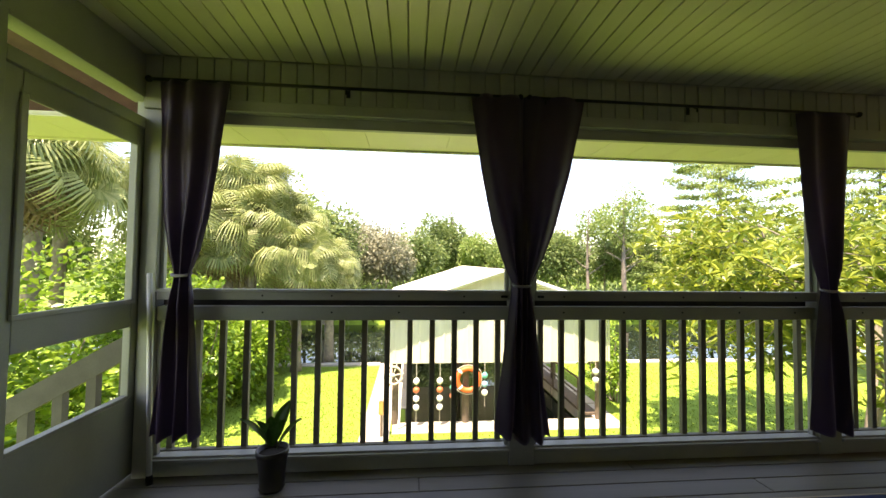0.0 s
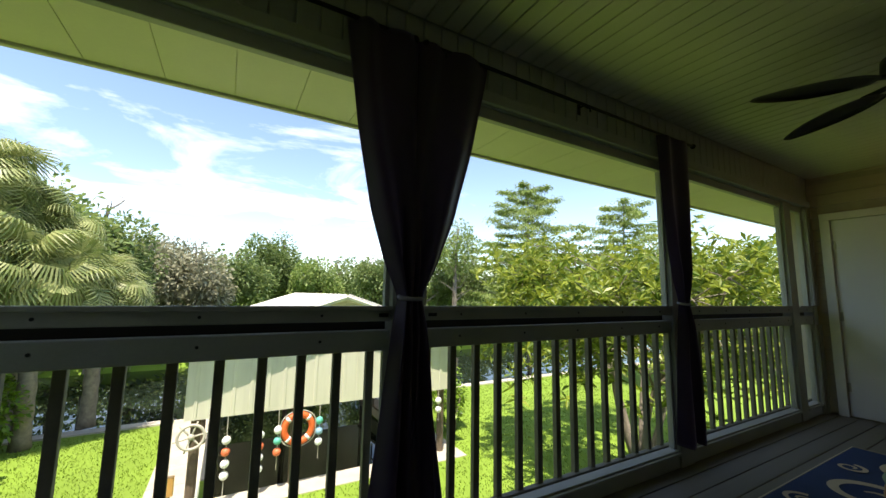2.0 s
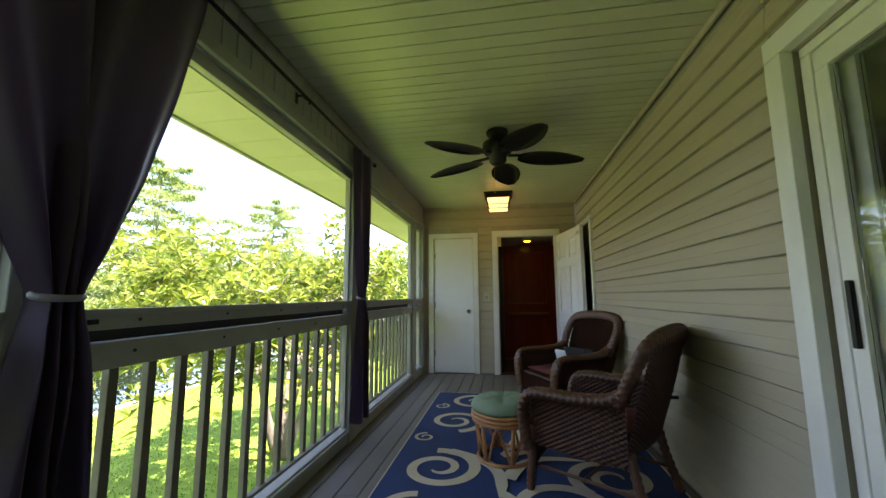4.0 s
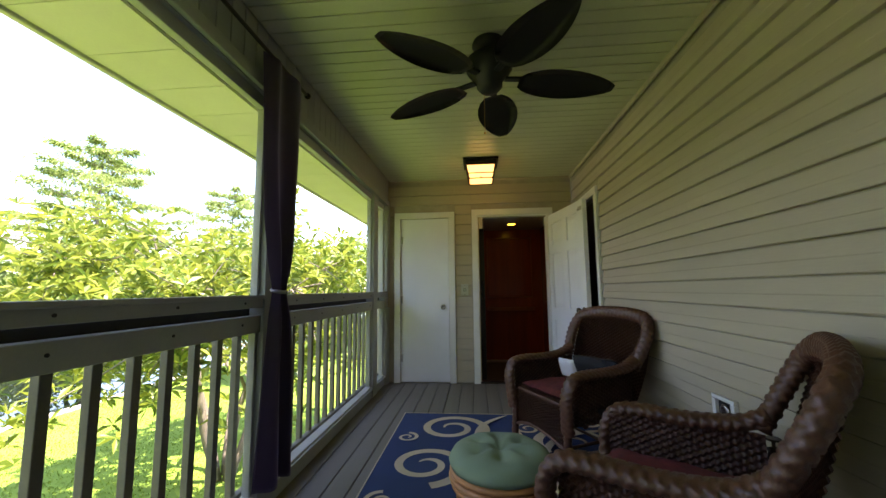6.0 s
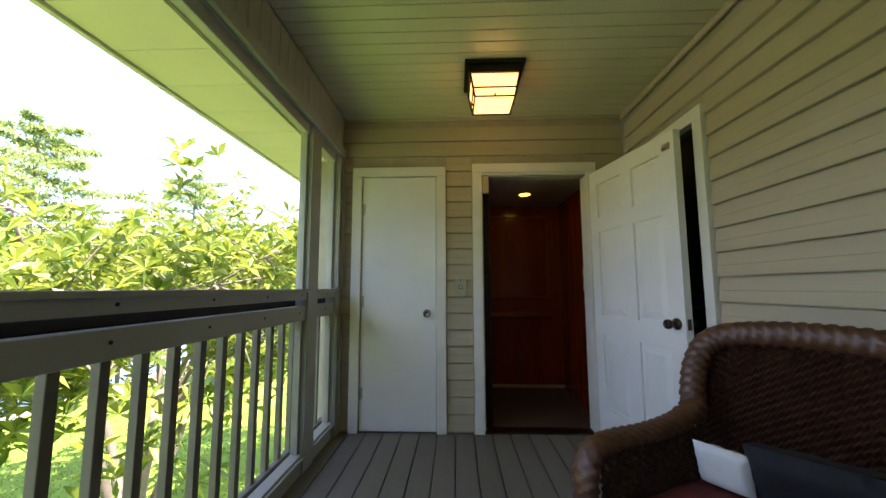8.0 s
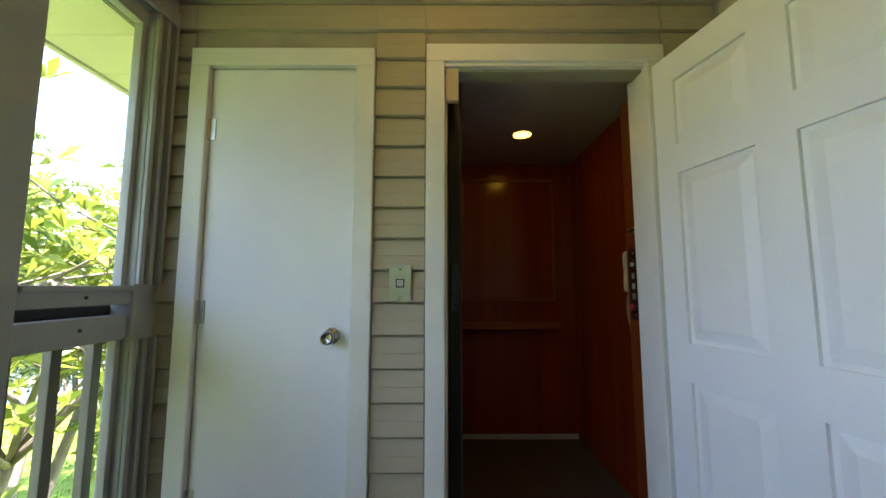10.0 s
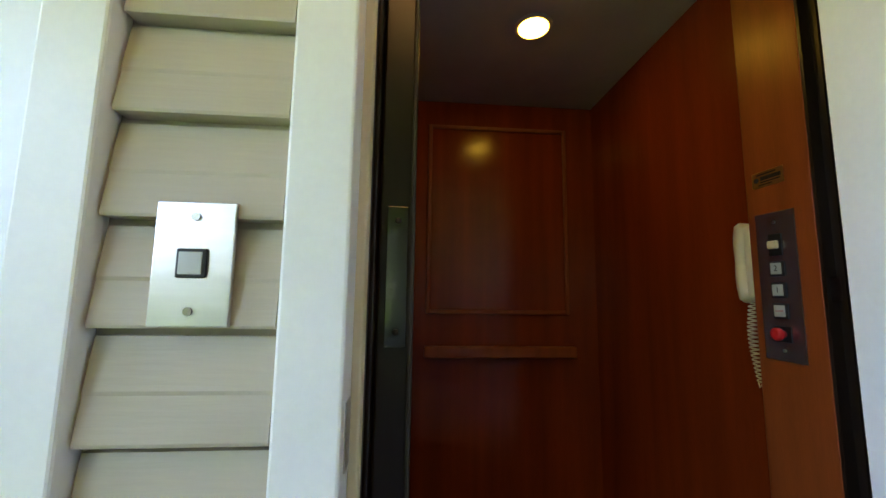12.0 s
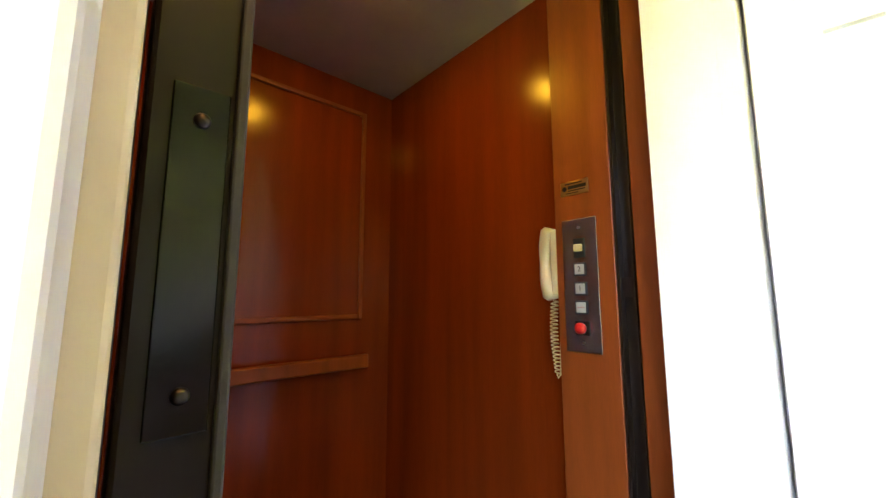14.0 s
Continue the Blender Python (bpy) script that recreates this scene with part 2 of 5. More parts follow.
def tube(bm, pts, radii, n=8, closed=False):
    """A tapered tube along a line of points."""
    pts = [Vector(p) for p in pts]
    if not hasattr(radii, "__len__"):
        radii = [radii] * len(pts)
    rings, k = [], len(pts)
    side = None
    for i, p in enumerate(pts):
        a, b = (pts[(i - 1) % k], pts[(i + 1) % k]) if closed else (pts[max(i - 1, 0)], pts[min(i + 1, k - 1)])
        d = (b - a).normalized()
        if side is None:
            side = d.orthogonal().normalized()
        side = (side - d * side.dot(d)).normalized()
        up = d.cross(side)
        rings.append([bm.verts.new(p + (side * math.cos(t) + up * math.sin(t)) * radii[i]) for t in (math.tau * j / n for j in range(n))])
    for i in range(k if closed else k - 1):
        r, s = rings[i], rings[(i + 1) % k]
        for j in range(n):
            bm.faces.new((r[j], r[(j + 1) % n], s[(j + 1) % n], s[j]))
    if not closed:
        bm.faces.new(rings[0][::-1])
        bm.faces.new(rings[-1])
    return bm


def lathe(bm, prof, n=24, at=(0, 0, 0)):
    """A turned body from (radius, height) pairs, about z."""
    c = Vector(at)
    rings = [[bm.verts.new(c + Vector((r * math.cos(math.tau * j / n), r * math.sin(math.tau * j / n), z))) for j in range(n)] for r, z in prof]
    for r, s in zip(rings, rings[1:]):
        for j in range(n):
            bm.faces.new((r[j], r[(j + 1) % n], s[(j + 1) % n], s[j]))
    bm.faces.new(rings[0][::-1])
    bm.faces.new(rings[-1])
    return bm


def mesh_of(name, bm, material, smooth=False):
    bmesh.ops.recalc_face_normals(bm, faces=bm.faces)
    me = bpy.data.meshes.new(name)
    bm.to_mesh(me)
    bm.free()
    me.materials.append(material)
    if smooth:
        for f in me.polygons:
            f.use_smooth = True
    return me


def part(name, bm, material, parent=None, label="", smooth=False):
    ob = new(name, mesh_of(name, bm, material, smooth))
    ob.parent = parent
    return tagged(ob, label=label)


def struct(name, bm, material, label=""):
    return tagged(part(name, bm, material), label=label, kind="structure")


def thing(name, m, label, category, group=""):
    ob = new(name)
    ob.empty_display_size = 0.1
    ob.matrix_world = m
    return tagged(ob, label, category, group)


def B():
    return bmesh.new()


def bx(*a, **k):
    return box(B(), *a, **k)


# ---- the house: walls, ceiling, deck ----
END, SOUTH, WEST = 6.49, 0.487, -0.80
PITCH, LOW = 0.13, 0.01

bm = B()  # house wall, with the opening of the glass sliding door and of the dark door
for x0, x1, z0, z1 in ((-0.95, 0.22, -0.2, 2.62), (0.22, 2.24, 2.07, 2.62), (2.24, 5.58, -0.2, 2.62), (5.58, 6.40, 2.07, 2.62), (6.40, 6.64, -0.2, 2.62)):
    box(bm, x0, x1, 0.33, 0.462, z0, z1)
wall_south = struct("wall_south", bm, CORE, "house wall under beige lap siding")
bm = B()  # end wall, with the opening to the elevator
for y0, y1, z0, z1 in ((0.487, 0.80, -0.2, 2.62), (0.80, 1.665, 2.05, 2.62), (1.665, 2.03, -0.2, 2.62), (2.03, 2.66, 2.05, 2.62), (2.66, 3.02, -0.2, 2.62)):
    box(bm, 6.515, 6.60, y0, y1, z0, z1)
wall_east = struct("wall_east", bm, CORE, "end wall under beige lap siding")
bm = B()  # outside wall and frame of the screen door wall
box(bm, -0.95, -0.80, 0.462, 1.98, -0.2, 2.62)
box(bm, -0.95, -0.80, 1.98, 2.95, 2.31, 2.62)
box(bm, -0.90, -0.80, 2.90, 2.96, -0.2, 2.31)
wall_west = struct("wall_west", bm, FRAME, "plain painted wall beside the screen door")

bm = B()  # ceiling of narrow boards with open joints
box(bm, -0.95, 6.64, 0.33, 3.02, 2.585, 2.66)
x = -0.80
while x < END:
    box(bm, x + 0.003, min(x + 0.097, END), SOUTH + 0.002, 2.80, 2.552, 2.584, bevel=0.004)
    x += 0.10
struct("ceiling", bm, BEAD, "painted bead board porch ceiling")
bm = B()
box(bm, -0.8, END, SOUTH, SOUTH + 0.02, 2.515, 2.551, bevel=0.004)
box(bm, END - 0.02, END, SOUTH + 0.02, 2.80, 2.530, 2.551, bevel=0.004)
struct("trim_cornice", bm, SIDING, "thin cornice strip")

deck_bed = struct("floor", bx(-0.95, 6.60, 0.33, 3.02, -0.20, -0.032), DARKW, "porch deck of grey-brown boards")

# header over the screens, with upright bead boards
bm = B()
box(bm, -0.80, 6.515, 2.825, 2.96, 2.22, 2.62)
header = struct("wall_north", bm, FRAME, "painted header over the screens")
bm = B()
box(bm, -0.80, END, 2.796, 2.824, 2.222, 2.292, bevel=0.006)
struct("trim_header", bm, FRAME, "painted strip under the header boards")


# screens: posts, rails and the balustrade behind them
def screen_bay(n, x0, x1):
    w = struct("window_%d" % n, bx(x0, x1, 2.845, 2.885, 2.155, 2.222, bevel=0.004), FRAME, "open screen bay framed in cream-painted wood, coloured grey as in shade")
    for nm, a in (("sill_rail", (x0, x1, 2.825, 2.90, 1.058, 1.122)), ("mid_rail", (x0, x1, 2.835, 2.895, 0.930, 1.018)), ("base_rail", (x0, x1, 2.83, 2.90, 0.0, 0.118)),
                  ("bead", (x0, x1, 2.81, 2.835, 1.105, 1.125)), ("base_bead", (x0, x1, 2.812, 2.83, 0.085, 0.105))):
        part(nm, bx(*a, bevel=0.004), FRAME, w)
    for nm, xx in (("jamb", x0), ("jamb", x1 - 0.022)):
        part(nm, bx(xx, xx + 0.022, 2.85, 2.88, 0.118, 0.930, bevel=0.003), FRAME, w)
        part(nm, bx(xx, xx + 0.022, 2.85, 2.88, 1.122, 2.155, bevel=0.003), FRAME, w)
    xs = x0 + 0.2
    while xs < x1 - 0.05:
        for z in (1.085, 0.98):
            b = B()
            cyl(b, (xs, 2.8255 if z > 1.05 else 2.8355, z), (xs, 2.8215 if z > 1.05 else 2.8315, z), 0.006, n=8)
            part("screw", b, INK, w)
        xs += 0.42
    return w


for n, (x0, x1) in enumerate(((-0.70, 1.48), (1.65, 3.69), (3.86, 5.83), (6.00, 6.38))):
    screen_bay(n + 1, x0, x1)
bm = B()
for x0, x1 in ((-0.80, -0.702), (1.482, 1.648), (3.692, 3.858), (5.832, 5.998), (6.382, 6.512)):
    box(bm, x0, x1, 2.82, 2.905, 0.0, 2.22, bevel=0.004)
struct("trim_post", bm, FRAME, "cream-painted screen posts, coloured grey as in shade")
bm = B()  # stepped beads of the last screen frame against the end wall
for x0, x1, y0 in ((6.384, 6.396, 2.806), (6.404, 6.412, 2.812), (6.424, 6.440, 2.800), (6.452, 6.458, 2.812), (6.468, 6.484, 2.794)):
    for z0, z1 in ((0.0, 0.925), (1.13, 2.22)):
        box(bm, x0, x1, y0, 2.8195, z0, z1, bevel=0.002)
struct("trim_end_bead", bm, FRAME, "stepped beads beside the end wall")

balustrade = thing("balustrade", pose(0, 2.95, -0.03), "wooden balustrade with square balusters, backlit darkness in its colour", "railing")
# top rail's near-black colour carries the shadow band seen along it
part("handrail", bx(-0.9, 6.55, -0.045, 0.06, 1.045, 1.085, bevel=0.006), DARKW, balustrade, "top rail with its shade put into a near-black colour")
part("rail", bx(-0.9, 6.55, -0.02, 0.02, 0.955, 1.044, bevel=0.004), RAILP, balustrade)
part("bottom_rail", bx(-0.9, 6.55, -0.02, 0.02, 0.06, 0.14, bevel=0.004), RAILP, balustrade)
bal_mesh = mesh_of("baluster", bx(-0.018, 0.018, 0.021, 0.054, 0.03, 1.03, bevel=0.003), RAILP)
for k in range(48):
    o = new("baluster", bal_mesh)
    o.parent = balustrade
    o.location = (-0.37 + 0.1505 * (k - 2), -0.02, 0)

# eaves
bm = B()
box(bm, -2.2, 8.6, 2.962, 3.42, 2.215, 2.235)
y = -2.2
while y < 8.6:
    box(bm, y, y + 0.296, 2.965, 3.415, 2.205, 2.214)
    y += 0.30
struct("trim_soffit", bm, SOFFIT, "cream soffit panels under the eaves")
struct("trim_fascia", bx(-2.2, 8.6, 3.42, 3.45, 2.19, 2.40, bevel=0.005), SOFFIT, "cream fascia board")
bm = B()
vs = [bm.verts.new(p) for p in ((-2.3, 3.55, 2.36), (8.7, 3.55, 2.36), (8.7, -3.4, 4.7), (-2.3, -3.4, 4.7), (-2.3, -8.4, 2.36), (8.7, -8.4, 2.36))]
bm.faces.new(vs[:4])
bm.faces.new((vs[3], vs[2], vs[5], vs[4]))
bmesh.ops.solidify(bm, geom=bm.faces[:], thickness=0.06)
struct("roof", bm, PILE, "pitched roof over the house")
bm = B()
box(bm, -2.0, 8.3, -7.6, 0.32, -0.25, -0.035)
box(bm, -2.0, 8.3, -7.6, -7.45, -2.75, 2.7)
box(bm, -2.0, -1.85, -7.44, 0.32, -0.03, 2.7)
box(bm, 6.70, 6.82, -7.44, 0.32, -0.03, 2.7)
box(bm, -1.84, 6.69, -7.44, 0.32, 2.62, 2.7)
box(bm, -2.0, 8.3, 0.20, 0.32, -2.75, -0.26)
struct("wall_room", bm, ROOM, "plain dim room behind the glass door")


# ---- doors ----
def casing(name, label, axis, at, a0, a1, z1, w=0.078, t=0.022, sign=-1):
    """Flat white boards round an opening, standing off the wall at `at`."""
    lo, hi = sorted((at, at + sign * t))
    ob = None
    for i, (p0, p1, q0, q1) in enumerate(((a0 - w, a0, 0, z1), (a1, a1 + w, 0, z1), (a0 - w, a1 + w, z1 + 0.001, z1 + w))):
        b = bx(lo, hi, p0, p1, q0, q1, bevel=0.004) if axis == "x" else bx(p0, p1, lo, hi, q0, q1, bevel=0.004)
        if ob is None:
            ob = struct(name, b, TRIM, label)
        else:
            part("casing_board", b, TRIM, ob)
    return ob


casing("trim_closet_door", "white casing of the plain closet door", "x", 6.514, 2.035, 2.655, 2.055, t=0.04)
casing("trim_elevator_door", "white casing of the elevator doorway", "x", 6.514, 0.805, 1.660, 2.075, t=0.04)
casing("trim_glass_door", "white casing of the sliding glass door", "y", 0.462, 0.23, 2.235, 2.075, w=0.09, t=0.045, sign=1)
casing("trim_dark_door", "white casing of the dark house door", "y", 0.462, 5.585, 6.395, 2.075, t=0.045, sign=1)

closet = tagged(part("door_1", bx(6.500, 6.540, 2.040, 2.650, 0.012, 2.050, bevel=0.003), DOORW), "plain flush white closet door, closed", "door", kind="structure")
for z in (0.30, 1.02, 1.78):
    b = B()
    cyl(b, (6.492, 2.656, z - 0.045), (6.492, 2.656, z + 0.045), 0.007, n=10)
    box(b, 6.4965, 6.4995, 2.625, 2.652, z - 0.045, z + 0.045)
    part("hinge", b, STEEL, closet, "painted steel hinge")


def round_knob(m, parent, material):
    """A turned door knob on a rose, standing out along local z."""
    b = B()
    lathe(b, ((0.033, 0.0), (0.033, 0.005), (0.029, 0.011), (0.014, 0.015), (0.013, 0.033), (0.018, 0.039), (0.026, 0.048), (0.028, 0.060), (0.026, 0.070), (0.020, 0.074), (0.018, 0.071)), 24)
    bmesh.ops.transform(b, matrix=m, verts=b.verts)
    return part("knob", b, material, parent, "round metal knob on a rose", smooth=True)


round_knob(pose(6.4995, 2.112, 0.925, 0, -90, 0), closet, KNOB)

# six-panel door standing open against the house wall
DW = 0.86
open_door = tagged(new("door_2"), "white six-panel door standing wide open", "door", kind="structure")
open_door.matrix_world = pose(6.4685, 0.768, 0.0, 0, 0, 180 + 11.3) @ Matrix.Diagonal((1.04, 1, 1, 1))
b = B()
for x0, x1, z0, z1 in ((0, 0.095, 0.012, 2.04), (0.375, 0.485, 0.012, 2.04), (0.745, DW, 0.012, 2.04)):
    box(b, x0, x1, -0.022, 0.022, z0, z1)
RAILS = ((0.012, 0.235), (0.775, 0.915), (1.555, 1.665), (1.925, 2.04))
for z0, z1 in RAILS:
    for x0, x1 in ((0.095, 0.375), (0.485, 0.745)):
        box(b, x0, x1, -0.022, 0.022, z0, z1)
part("leaf_frame", b, DOORW, open_door)
for x0, x1 in ((0.095, 0.375), (0.485, 0.745)):
    for (_, z0), (z1, _) in zip(RAILS, RAILS[1:]):
        b = B()
        box(b, x0, x1, -0.008, 0.008, z0, z1)
        for s in (-1, 1):
            outer = [b.verts.new((x, s * 0.0085, z)) for x, z in ((x0 + 0.016, z0 + 0.016), (x1 - 0.016, z0 + 0.016), (x1 - 0.016, z1 - 0.016), (x0 + 0.016, z1 - 0.016))]
            inner = [b.verts.new((x, s * 0.020, z)) for x, z in ((x0 + 0.055, z0 + 0.055), (x1 - 0.055, z0 + 0.055), (x1 - 0.055, z1 - 0.055), (x0 + 0.055, z1 - 0.055))]
            for i in range(4):
                b.faces.new((outer[i], outer[(i + 1) % 4], inner[(i + 1) % 4], inner[i]))
            b.faces.new(inner)
        part("panel", b, DOORW, open_door)
round_knob(pose(0.80, -0.022, 0.92, 90, 0, 0), open_door, BRONZE)
round_knob(pose(0.80, 0.022, 0.92, -90, 0, 0), open_door, BRONZE)
part("latch_plate", bx(DW, DW + 0.002, -0.012, 0.012, 0.89, 0.95), BRONZE, open_door)
b = bx(0.775, 0.835, -0.030, -0.0225, 1.935, 1.975, bevel=0.002)
cyl(b, (0.80, -0.030, 1.945), (0.80, -0.048, 1.935), 0.008)
part("door_stop", b, STEEL, open_door, "small steel catch")

dark_door = tagged(part("door_3", bx(5.595, 6.385, 0.38, 0.42, 0.01, 2.065, bevel=0.003), BLACKM), "dark house door with a lever handle, closed", "door", kind="structure")
b = bx(5.64, 5.69, 0.4205, 0.432, 0.92, 1.08, bevel=0.004)
cyl(b, (5.665, 0.43, 1.0), (5.665, 0.47, 1.0), 0.011)
tube(b, ((5.665, 0.468, 1.0), (5.72, 0.472, 1.0), (5.78, 0.468, 0.995)), 0.009)
part("lever_handle", b, BRONZE, dark_door)

# sliding glass door
glass_door = tagged(part("door_4", bx(0.24, 2.225, 0.345, 0.45, 0.0, 0.03, bevel=0.003), TRIM), "white sliding glass door, one leaf slid open", "door", kind="structure")
part("track_head", bx(0.24, 2.225, 0.345, 0.45, 2.03, 2.068, bevel=0.003), TRIM, glass_door)
for x0 in (0.24, 2.180):
    part("side_jamb", bx(x0, x0 + 0.045, 0.345, 0.45, 0.031, 2.029, bevel=0.003), TRIM, glass_door)
for y0, x0 in ((0.362, 1.22), (0.412, 1.26)):
    leaf = part("sliding_leaf", bx(x0, x0 + 0.92, y0, y0 + 0.032, 0.032, 0.11, bevel=0.003), TRIM, glass_door)
    for a in ((x0, x0 + 0.06, 0.111, 1.949), (x0 + 0.86, x0 + 0.92, 0.111, 1.949), (x0, x0 + 0.92, 1.95, 2.027)):
        part("stile", bx(a[0], a[1], y0, y0 + 0.032, a[2], a[3], bevel=0.003), TRIM, leaf)
    pane = part("pane", bx(x0 + 0.061, x0 + 0.859, y0 + 0.012, y0 + 0.018, 0.112, 1.948), GLASS, leaf)
    pane.visible_shadow = False
part("pull_handle", bx(2.135, 2.155, 0.4445, 0.462, 0.98, 1.20, bevel=0.004), BLACKM, glass_door, "black pull handle")

# screen door and transom in the west wall
screen_door = tagged(part("door_5", bx(-0.85, -0.815, 2.03, 2.87, 0.02, 0.48, bevel=0.003), FRAME), "cream wooden screen door, coloured grey as in shade, closed", "door", kind="structure")
for nm, a in (("stile", (2.03, 2.115, 0.481, 2.10)), ("stile", (2.785, 2.87, 0.481, 2.10)), ("lock_rail", (2.116, 2.784, 0.90, 1.06)), ("top_rail", (2.116, 2.784, 2.005, 2.10)), ("lower_rail", (2.116, 2.784, 0.481, 0.50))):
    part(nm, bx(-0.855, -0.812, *a, bevel=0.004), FRAME, screen_door)
for nm, a in (("bead", (2.10, 2.80, 1.04, 1.065)), ("bead", (2.765, 2.795, 1.066, 2.0)), ("bead", (2.10, 2.13, 1.066, 2.0)), ("bead", (2.131, 2.764, 1.98, 2.003))):
    part(nm, bx(-0.811, -0.798, *a, bevel=0.003), FRAME, screen_door)
bm = B()
for a in ((1.98, 2.029, 0.0, 2.31), (2.871, 2.899, 0.0, 2.31), (2.03, 2.87, 2.102, 2.165), (2.03, 2.87, 2.285, 2.309)):
    box(bm, -0.87, -0.795, *a, bevel=0.003)
struct("trim_screen_door", bm, FRAME, "cream frame, coloured grey as in shade, round the screen door and its transom")

# ---- elevator car ----
bm = B()
box(bm, 7.885, 7.94, 0.55, 1.85, -0.05, 2.16)
box(bm, 6.62, 7.94, 0.56, 0.640, -0.05, 2.16)
box(bm, 6.62, 7.94, 1.76, 1.84, -0.05, 2.16)
car = struct("wall_elevator", bm, CHERRY, "cherry veneer walls of the elevator car")
for a in ((7.872, 7.884, 0.642, 1.758, 0.0, 2.094), (6.945, 7.871, 0.641, 0.655, 0.0, 2.094), (6.945, 7.871, 1.745, 1.759, 0.0, 2.094)):
    part("wall_panel", bx(*a), CHERRY, car)
struct("floor_elevator", bx(6.55, 7.885, 0.56, 1.84, -0.06, -0.002), CARF, "brown carpet of the elevator car")
struct("ceiling_elevator", bx(6.55, 7.94, 0.56, 1.84, 2.096, 2.18), CARC, "pale ceiling of the elevator car")
struct("wall_shaft", bx(6.602, 8.05, 1.85, 3.02, -0.2, 2.62), CORE, "plain wall behind the closet")
bm = B()
for a in ((0.80, 0.82, 1.005, 1.965), (1.50, 1.52, 1.005, 1.965), (0.8205, 1.4995, 1.945, 1.965), (0.8205, 1.4995, 1.005, 1.025)):
    box(bm, 7.860, 7.8715, *a, bevel=0.004)
struct("trim_car_panel", bm, CHERRYL, "moulding round the raised cherry panel")
struct("trim_car_base", bx(7.858, 7.8715, 0.66, 1.74, 0.0, 0.035, bevel=0.003), CARC, "pale strip along the car floor")
rail = thing("handrail", pose(7.8715, 1.155, 0.80), "flat cherry handrail fixed to the car wall", "handrail")
part("grip", bx(-0.052, -0.02, -0.37, 0.37, 0.0, 0.055, bevel=0.006), CHERRYL, rail)
for yy in (-0.25, 0.25):
    part("bracket", bx(-0.0195, -0.0005, yy - 0.02, yy + 0.02, 0.01, 0.045), BRONZE, rail)
# return with the control panel, and the gate track in it
bm = B()
for x0, x1 in ((6.625, 6.728), (6.776, 6.943)):
    box(bm, x0, x1, 0.642, 0.697, 0.0, 2.094, bevel=0.003)
struct("trim_car_return", bm, CHERRYL, "cherry return beside the car opening")
bm = bx(6.7285, 6.7755, 0.642, 0.672, 0.0, 2.094)
box(bm, 6.730, 6.738, 0.6725, 0.699, 0.0, 2.094)
box(bm, 6.767, 6.774, 0.6725, 0.699, 0.0, 2.094)
track = struct("trim_gate_track", bm, GATE, "dark metal gate track")
part("strike", bx(6.7385, 6.7665, 0.6725, 0.690, 1.10, 1.15), BRONZE, track)
# folded gate at the other side
gate = thing("folding_gate", pose(6.63, 1.625, 0.0), "dark brown folding elevator gate, pushed open", "gate")
for k in range(6):
    part("slat", bx(0.012 + 0.014 * (k % 2), 0.110, 0.021 + k * 0.013, 0.031 + k * 0.013, 0.01, 2.08, bevel=0.003), SLATB if k % 2 else GATE, gate)
part("lead_post", bx(0.030, 0.095, -0.043, 0.018, 0.01, 2.08, bevel=0.004), GATE, gate)
part("grip_strip", bx(0.022, 0.0295, -0.042, -0.034, 0.01, 2.08, bevel=0.002), DARKW, gate)
plate = part("strike_plate", bx(0.0265, 0.0295, -0.031, 0.004, 1.015, 1.250, bevel=0.001), SMOKE, gate, "smoked metal plate with two bolts")
for z in (1.225, 1.04):
    b = B()
    lathe(b, ((0.0055, 0), (0.0055, 0.002), (0.003, 0.004)), 14)
    bmesh.ops.transform(b, matrix=pose(0.0265, -0.014, z, 0, -90, 0), verts=b.verts)
    part("bolt", b, BRONZE, plate, smooth=True)
# jamb boards of the elevator doorway
bm = B()
box(bm, 6.4885, 6.535, 1.6605, 1.668, 0.0, 2.075)
box(bm, 6.4885, 6.642, 0.796, 0.8045, 0.0, 2.059)
box(bm, 6.4885, 6.60, 0.806, 1.66, 2.060, 2.0745)
struct("trim_jamb", bm, TRIM, "white jamb of the elevator doorway")
struct("trim_stop", bx(6.5355, 6.572, 1.648, 1.668, 0.0, 2.059, bevel=0.003), JAMBT, "aged cream door stop")
struct("trim_stop_dark", bx(6.575, 6.625, 1.652, 1.70, 0.0, 2.059, bevel=0.003), DARKW, "dark wooden edge of the car opening")
tagged(part("strike_plate", bx(6.495, 6.525, 1.6578, 1.6602, 0.895, 0.975, bevel=0.001), STEEL), "small steel strike plate in the door jamb", "strike plate")
tagged(part("door_sensor", bx(6.50, 6.53, 1.60, 1.655, 1.91, 2.058, bevel=0.004), JAMBT), "beige contact box in the door head corner", "sensor")
struct("trim_sill", bx(6.50, 6.62, 0.81, 1.66, -0.012, 0.012, bevel=0.003), BRONZE, "dark metal door sill")

# recessed lamp of the car
dl = thing("downlight", pose(7.286, 1.159, 2.0955), "lit round recessed lamp in the elevator ceiling", "lamp")
b = B()
lathe(b, ((0.058, -0.001), (0.070, -0.001), (0.070, -0.008), (0.058, -0.008)), 28)
part("ring", b, CARC, dl, smooth=True)
b = B()
lathe(b, ((0.057, -0.002), (0.055, -0.010), (0.035, -0.016), (0.01, -0.018)), 28)
part("lens", b, BULB, dl, "glowing yellow lens", smooth=True)


def lettering(text, m, size, material, parent, name="lettering"):
    cu = bpy.data.curves.new(name, "FONT")
    cu.body, cu.size, cu.align_x, cu.align_y, cu.extrude = text, size, "CENTER", "CENTER", 0.0002
    cu.materials.append(material)
    ob = new(name, cu)
    ob.parent = parent
    ob.matrix_basis = m
    return ob


